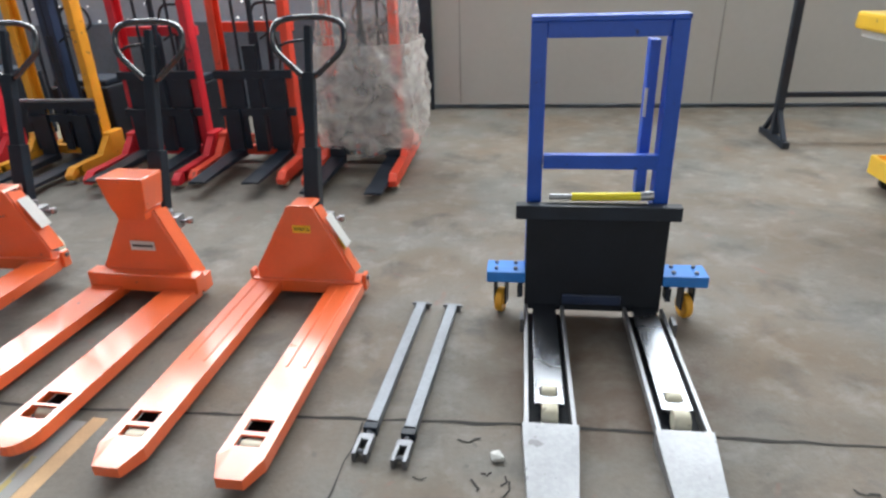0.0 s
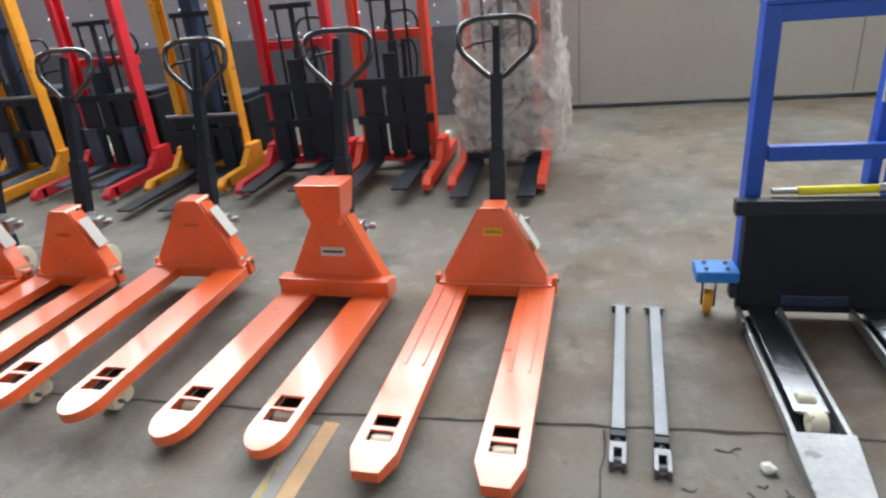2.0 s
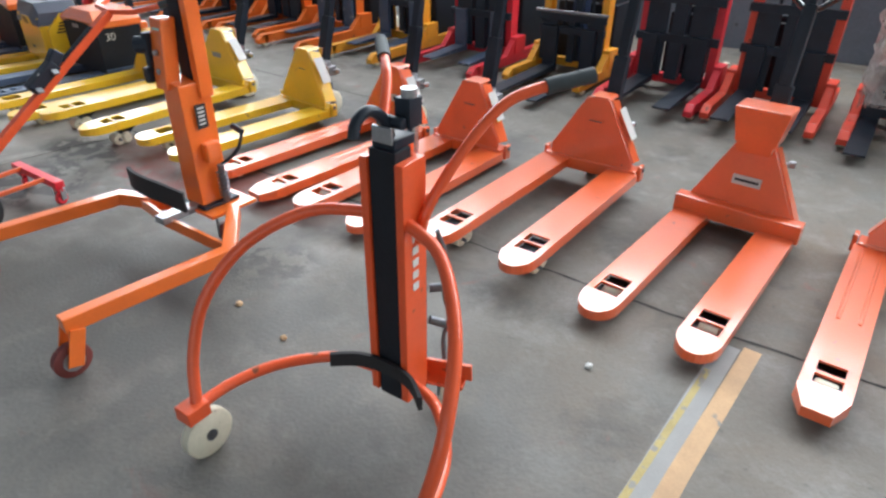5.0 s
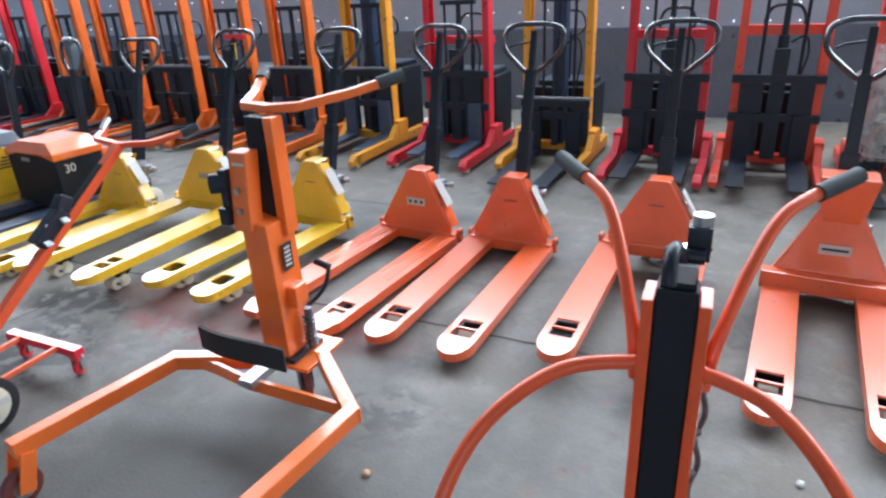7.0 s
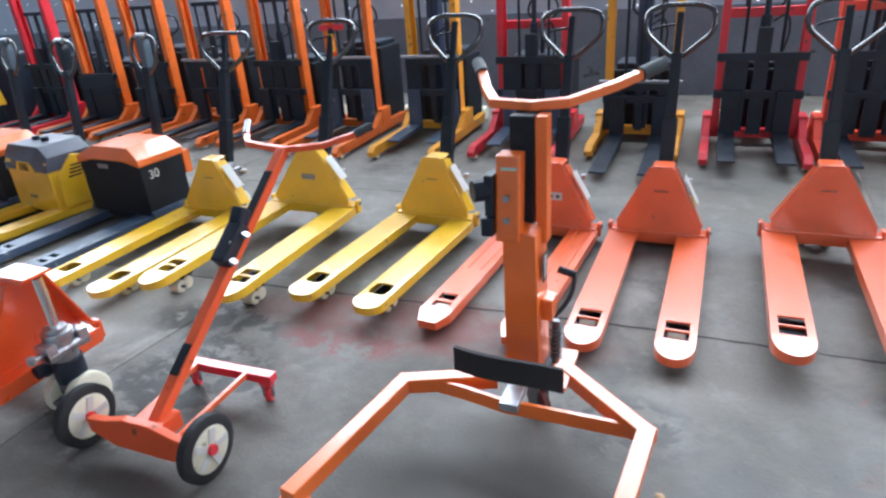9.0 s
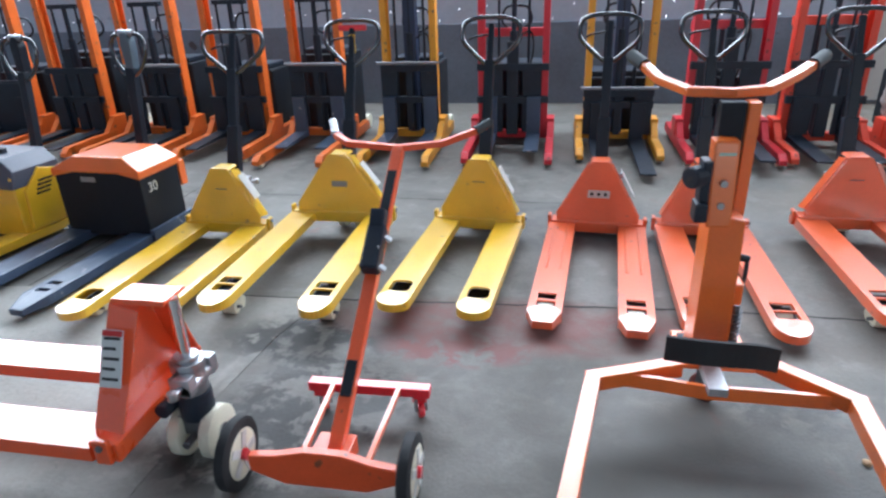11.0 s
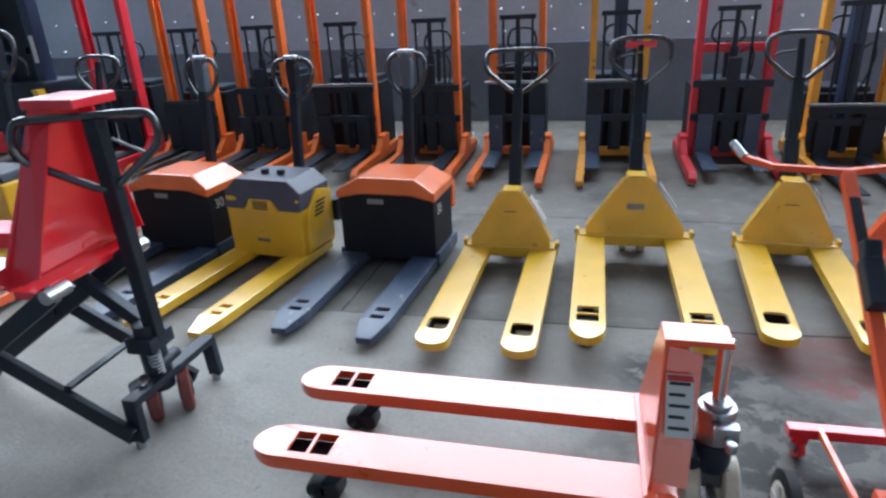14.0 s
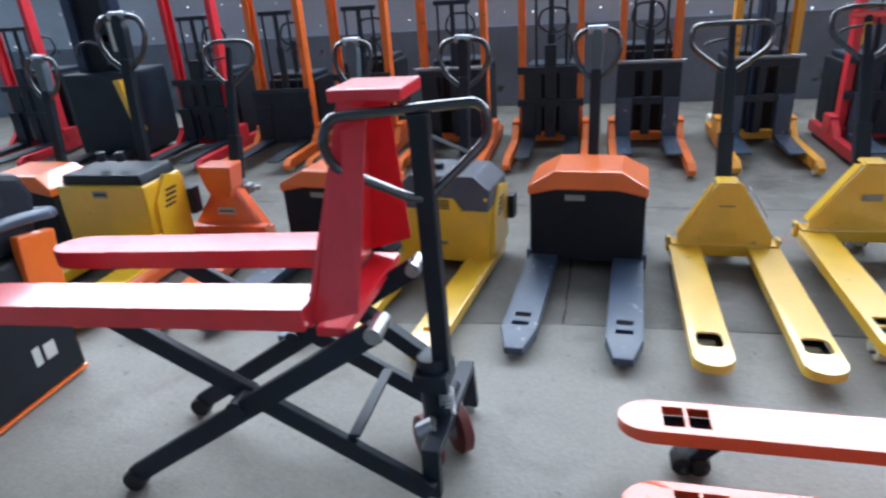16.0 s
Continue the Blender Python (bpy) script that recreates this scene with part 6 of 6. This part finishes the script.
def floor_marks():
    """Joints, cracks and worn paint lines lying on the concrete."""
    def strip(name, pts, width, mat, label, jitter=0.0, z=0.0015):
        bm = bmesh.new()
        path = []
        rnd = random.Random(len(pts) * 7 + int(pts[0][0] * 100))
        for a, b in zip(pts, pts[1:]):
            a, b = Vector((*a, 0)), Vector((*b, 0))
            n = max(2, int((b - a).length / 0.06))
            for i in range(n):
                p = a.lerp(b, i / n)
                path.append(p + Vector((rnd.uniform(-1, 1), rnd.uniform(-1, 1), 0)) * jitter)
        path.append(Vector((*pts[-1], 0)))
        left, right = [], []
        for i, p in enumerate(path):
            d = (path[min(i + 1, len(path) - 1)] - path[max(i - 1, 0)]).normalized()
            s = Vector((-d.y, d.x, 0)) * (width / 2 * (1 + (rnd.uniform(-0.45, 0.45) if jitter else 0)))
            left.append(bm.verts.new((p + s) + Vector((0, 0, z))))
            right.append(bm.verts.new((p - s) + Vector((0, 0, z))))
        for i in range(len(path) - 1):
            bm.faces.new((left[i], left[i + 1], right[i + 1], right[i]))
        ob = solid(name, bm, mat, label, "floor marking", "structure")
        return ob

    strip("floor_joint", [(4.5, 2.0), (1.04, 2.0), (-0.03, 2.01), (-1.55, 1.962), (-3.48, 1.975), (-5.3, 1.878), (-6.95, 1.83), (-7.8, 1.75), (-14, 1.6)], 0.013, CRACK, "dark joint across the concrete floor", 0.004)
    strip("floor_joint", [(-0.53, 1.97), (-0.55, 1.66), (-0.60, 1.2), (-0.62, 0.2)], 0.007, CRACK, "dark joint across the concrete floor", 0.006)
    strip("floor_joint", [(-4.0, 3.40), (-6.0, 3.42), (-7.47, 3.432), (-10.5, 3.44)], 0.010, CRACK, "dark joint across the concrete floor", 0.003)
    strip("floor_joint", [(-6.93, 1.84), (-6.90, 3.43), (-6.86, 6.5)], 0.008, CRACK, "dark joint across the concrete floor", 0.003)
    rnd = random.Random(5)
    for i in range(9):
        x, y = rnd.uniform(-0.32, 0.0) if i < 6 else rnd.uniform(0.7, 1.2), rnd.uniform(1.74, 2.0)
        a = rnd.uniform(0, 3.1)
        d = rnd.uniform(0.015, 0.04)
        strip("spalled_chip", [(x, y), (x + d * math.cos(a), y - d * math.sin(a)), (x + 2 * d * math.cos(a + 0.5), y - 2 * d * math.sin(a + 0.5))], rnd.uniform(0.004, 0.009), CRACK, "small chip broken out of the concrete", 0.006, 0.0022)
    strip("painted_line", [(-1.47, 1.92), (-1.512, 1.22), (-1.55, 0.3)], 0.060, TAPE_ORANGE, "worn orange painted line on the floor", 0.0, 0.0012)
    strip("painted_line", [(-1.545, 1.90), (-1.56, 1.60), (-1.575, 1.2), (-1.62, 0.3)], 0.075, TAPE_GREY, "faded grey band between floor lines", 0.0, 0.0008)
    strip("painted_line", [(-1.572, 1.72), (-1.60, 1.18), (-1.65, 0.3)], 0.022, TAPE_YELLOW, "worn yellow painted line on the floor", 0.0, 0.0018)


floor_marks()


def litter(x, y, size, mat, label, seed):
    bm = bmesh.new()
    bmesh.ops.create_icosphere(bm, subdivisions=2, radius=size)
    for v in bm.verts:
        v.co *= 1 + 0.5 * noise.noise(v.co * (2.2 / size) + Vector((seed, 0, 0)))
        v.co.z = max(v.co.z * 0.7 + size * 0.45, 0.0)
    bmesh.ops.translate(bm, verts=bm.verts, vec=(x, y, 0))
    solid("litter", bm, mat, label, "litter", group="litter on the floor")


litter(-0.063, 1.845, 0.022, WHITE_PAPER, "small crumpled white paper on the floor", 1)
litter(-1.905, 1.49, 0.013, WHITE_PAPER, "small white scrap on the floor", 2)
litter(-3.16, 1.02, 0.014, TAPE_ORANGE, "dry brown leaf scrap on the floor", 3)
litter(-2.86, 0.98, 0.012, TAPE_ORANGE, "dry brown leaf scrap on the floor", 4)


def wall_details():
    solid("trim_ledge", boxes((-20, -0.985, WALL_Y + 0.0, WALL_Y + 0.05, 0, 0.93)), SHADED_PLINTH, "grey steel plinth along the wall, shade in its colour", "wall trim", "structure", bevel=0.006)
    for x in (-0.66, 1.9, 4.4, 6.9, 9.4):
        solid("trim_joint", boxes((x, x + 0.012, WALL_Y - 0.004, WALL_Y + 0.002, 0.06, 3.0)), TAPE_GREY, "narrow panel joint in the pale wall", "wall trim", "structure")
    # dark strip along the gap between the grey and pale panels
    solid("trim_post", boxes((-1.06, -0.935, WALL_Y - 0.06, WALL_Y + 0.0, 0.0, 6)), BLACK, "dark upright strip at the wall joint", "wall trim", "structure", bevel=0.006)
    rnd = random.Random(11)
    for start, end, height, slope in ((-18.0, -1.4, 1.08, 0.012), (-14.0, -1.4, 1.33, -0.006), (-5.6, -1.6, 0.955, 0.0)):
        x = start
        while x < end:
            t = thing("bolt_hole", pose(x, WALL_Y + 0.048, height + slope * (x + 7) + rnd.uniform(-0.015, 0.015)), "bolt hole in the grey wall with daylight through it", "bolt hole", "bolt holes along the wall")
            bm = bmesh.new()
            rod(bm, (0, -0.004, 0), (0, 0.002, 0), rnd.uniform(0.005, 0.010), 8)
            part("lit_hole", bm, DAYHOLE, t)
            x += rnd.choice((0.26, 0.33, 0.33, 0.5))


wall_details()


def platform_unit():
    """Yellow powered platform seen at the edge, by the pale wall."""
    t = thing("platform_lift", pose(2.75, 4.15, 0), "yellow platform lift with a low tray and a raised guarded deck", "platform lift")
    part("tray_floor", boxes((-0.46, 0.8, -0.35, 0.42, 0.10, 0.13)), DEEP_ORANGE, t, bevel=0.004)
    for d in ((-0.48, -0.46, -0.37, 0.44, 0.09, 0.21), (-0.46, 0.8, -0.37, -0.35, 0.09, 0.21), (-0.46, 0.8, 0.42, 0.44, 0.09, 0.21)):
        part("tray_side", boxes(d), YELLOW, t, bevel=0.004)
    for x in (-0.38, 0.7):
        for y in (-0.3, 0.36):
            bm = bmesh.new()
            wheel(bm, (x, y, 0.05), (0, 1, 0), 0.05, 0.035, 16)
            part("wheel", bm, RUBBER, t, smooth=True)
    part("column", boxes((-0.16, -0.02, -0.06, 0.1, 0.13, 0.98)), DEEP_ORANGE, t, bevel=0.01)
    part("deck_skirt", boxes((-0.74, 0.6, -0.35, 0.4, 0.955, 0.998)), WHITE_PAPER, t, "white underside panel", bevel=0.01)
    part("deck", boxes((-0.78, 0.6, -0.37, 0.42, 1.0, 1.10)), YELLOW, t, bevel=0.02)


platform_unit()


def wall_window():
    """Round-cornered window with a blue frame in the pale wall."""
    w = new("window_1")
    w.matrix_world = pose(4.25, WALL_Y - 0.002, 1.55)
    tagged(w, "round-cornered window with a blue frame in the pale wall", "window", "", "structure")
    out = rounded([(-0.70, -0.62), (0.70, -0.62), (0.70, 0.62), (-0.70, 0.62)], 0.16, 5)
    inn = rounded([(-0.60, -0.52), (0.60, -0.52), (0.60, 0.52), (-0.60, 0.52)], 0.12, 5)
    bm = bmesh.new()
    sheet(bm, out, [inn], -0.02, 0.03)
    bmesh.ops.rotate(bm, verts=bm.verts, cent=(0, 0, 0), matrix=Matrix.Rotation(radians(90), 3, "X"))
    part("window_frame", bm, BLUE, w, bevel=0.006)
    bm = bmesh.new()
    prism(bm, inn, "y", -0.006, 0.0)
    part("pane", bm, PANE, w)


PANE = material("dark glossy window pane", (0.09, 0.075, 0.07), 0.08, vary=0.3, scale=2)
wall_window()
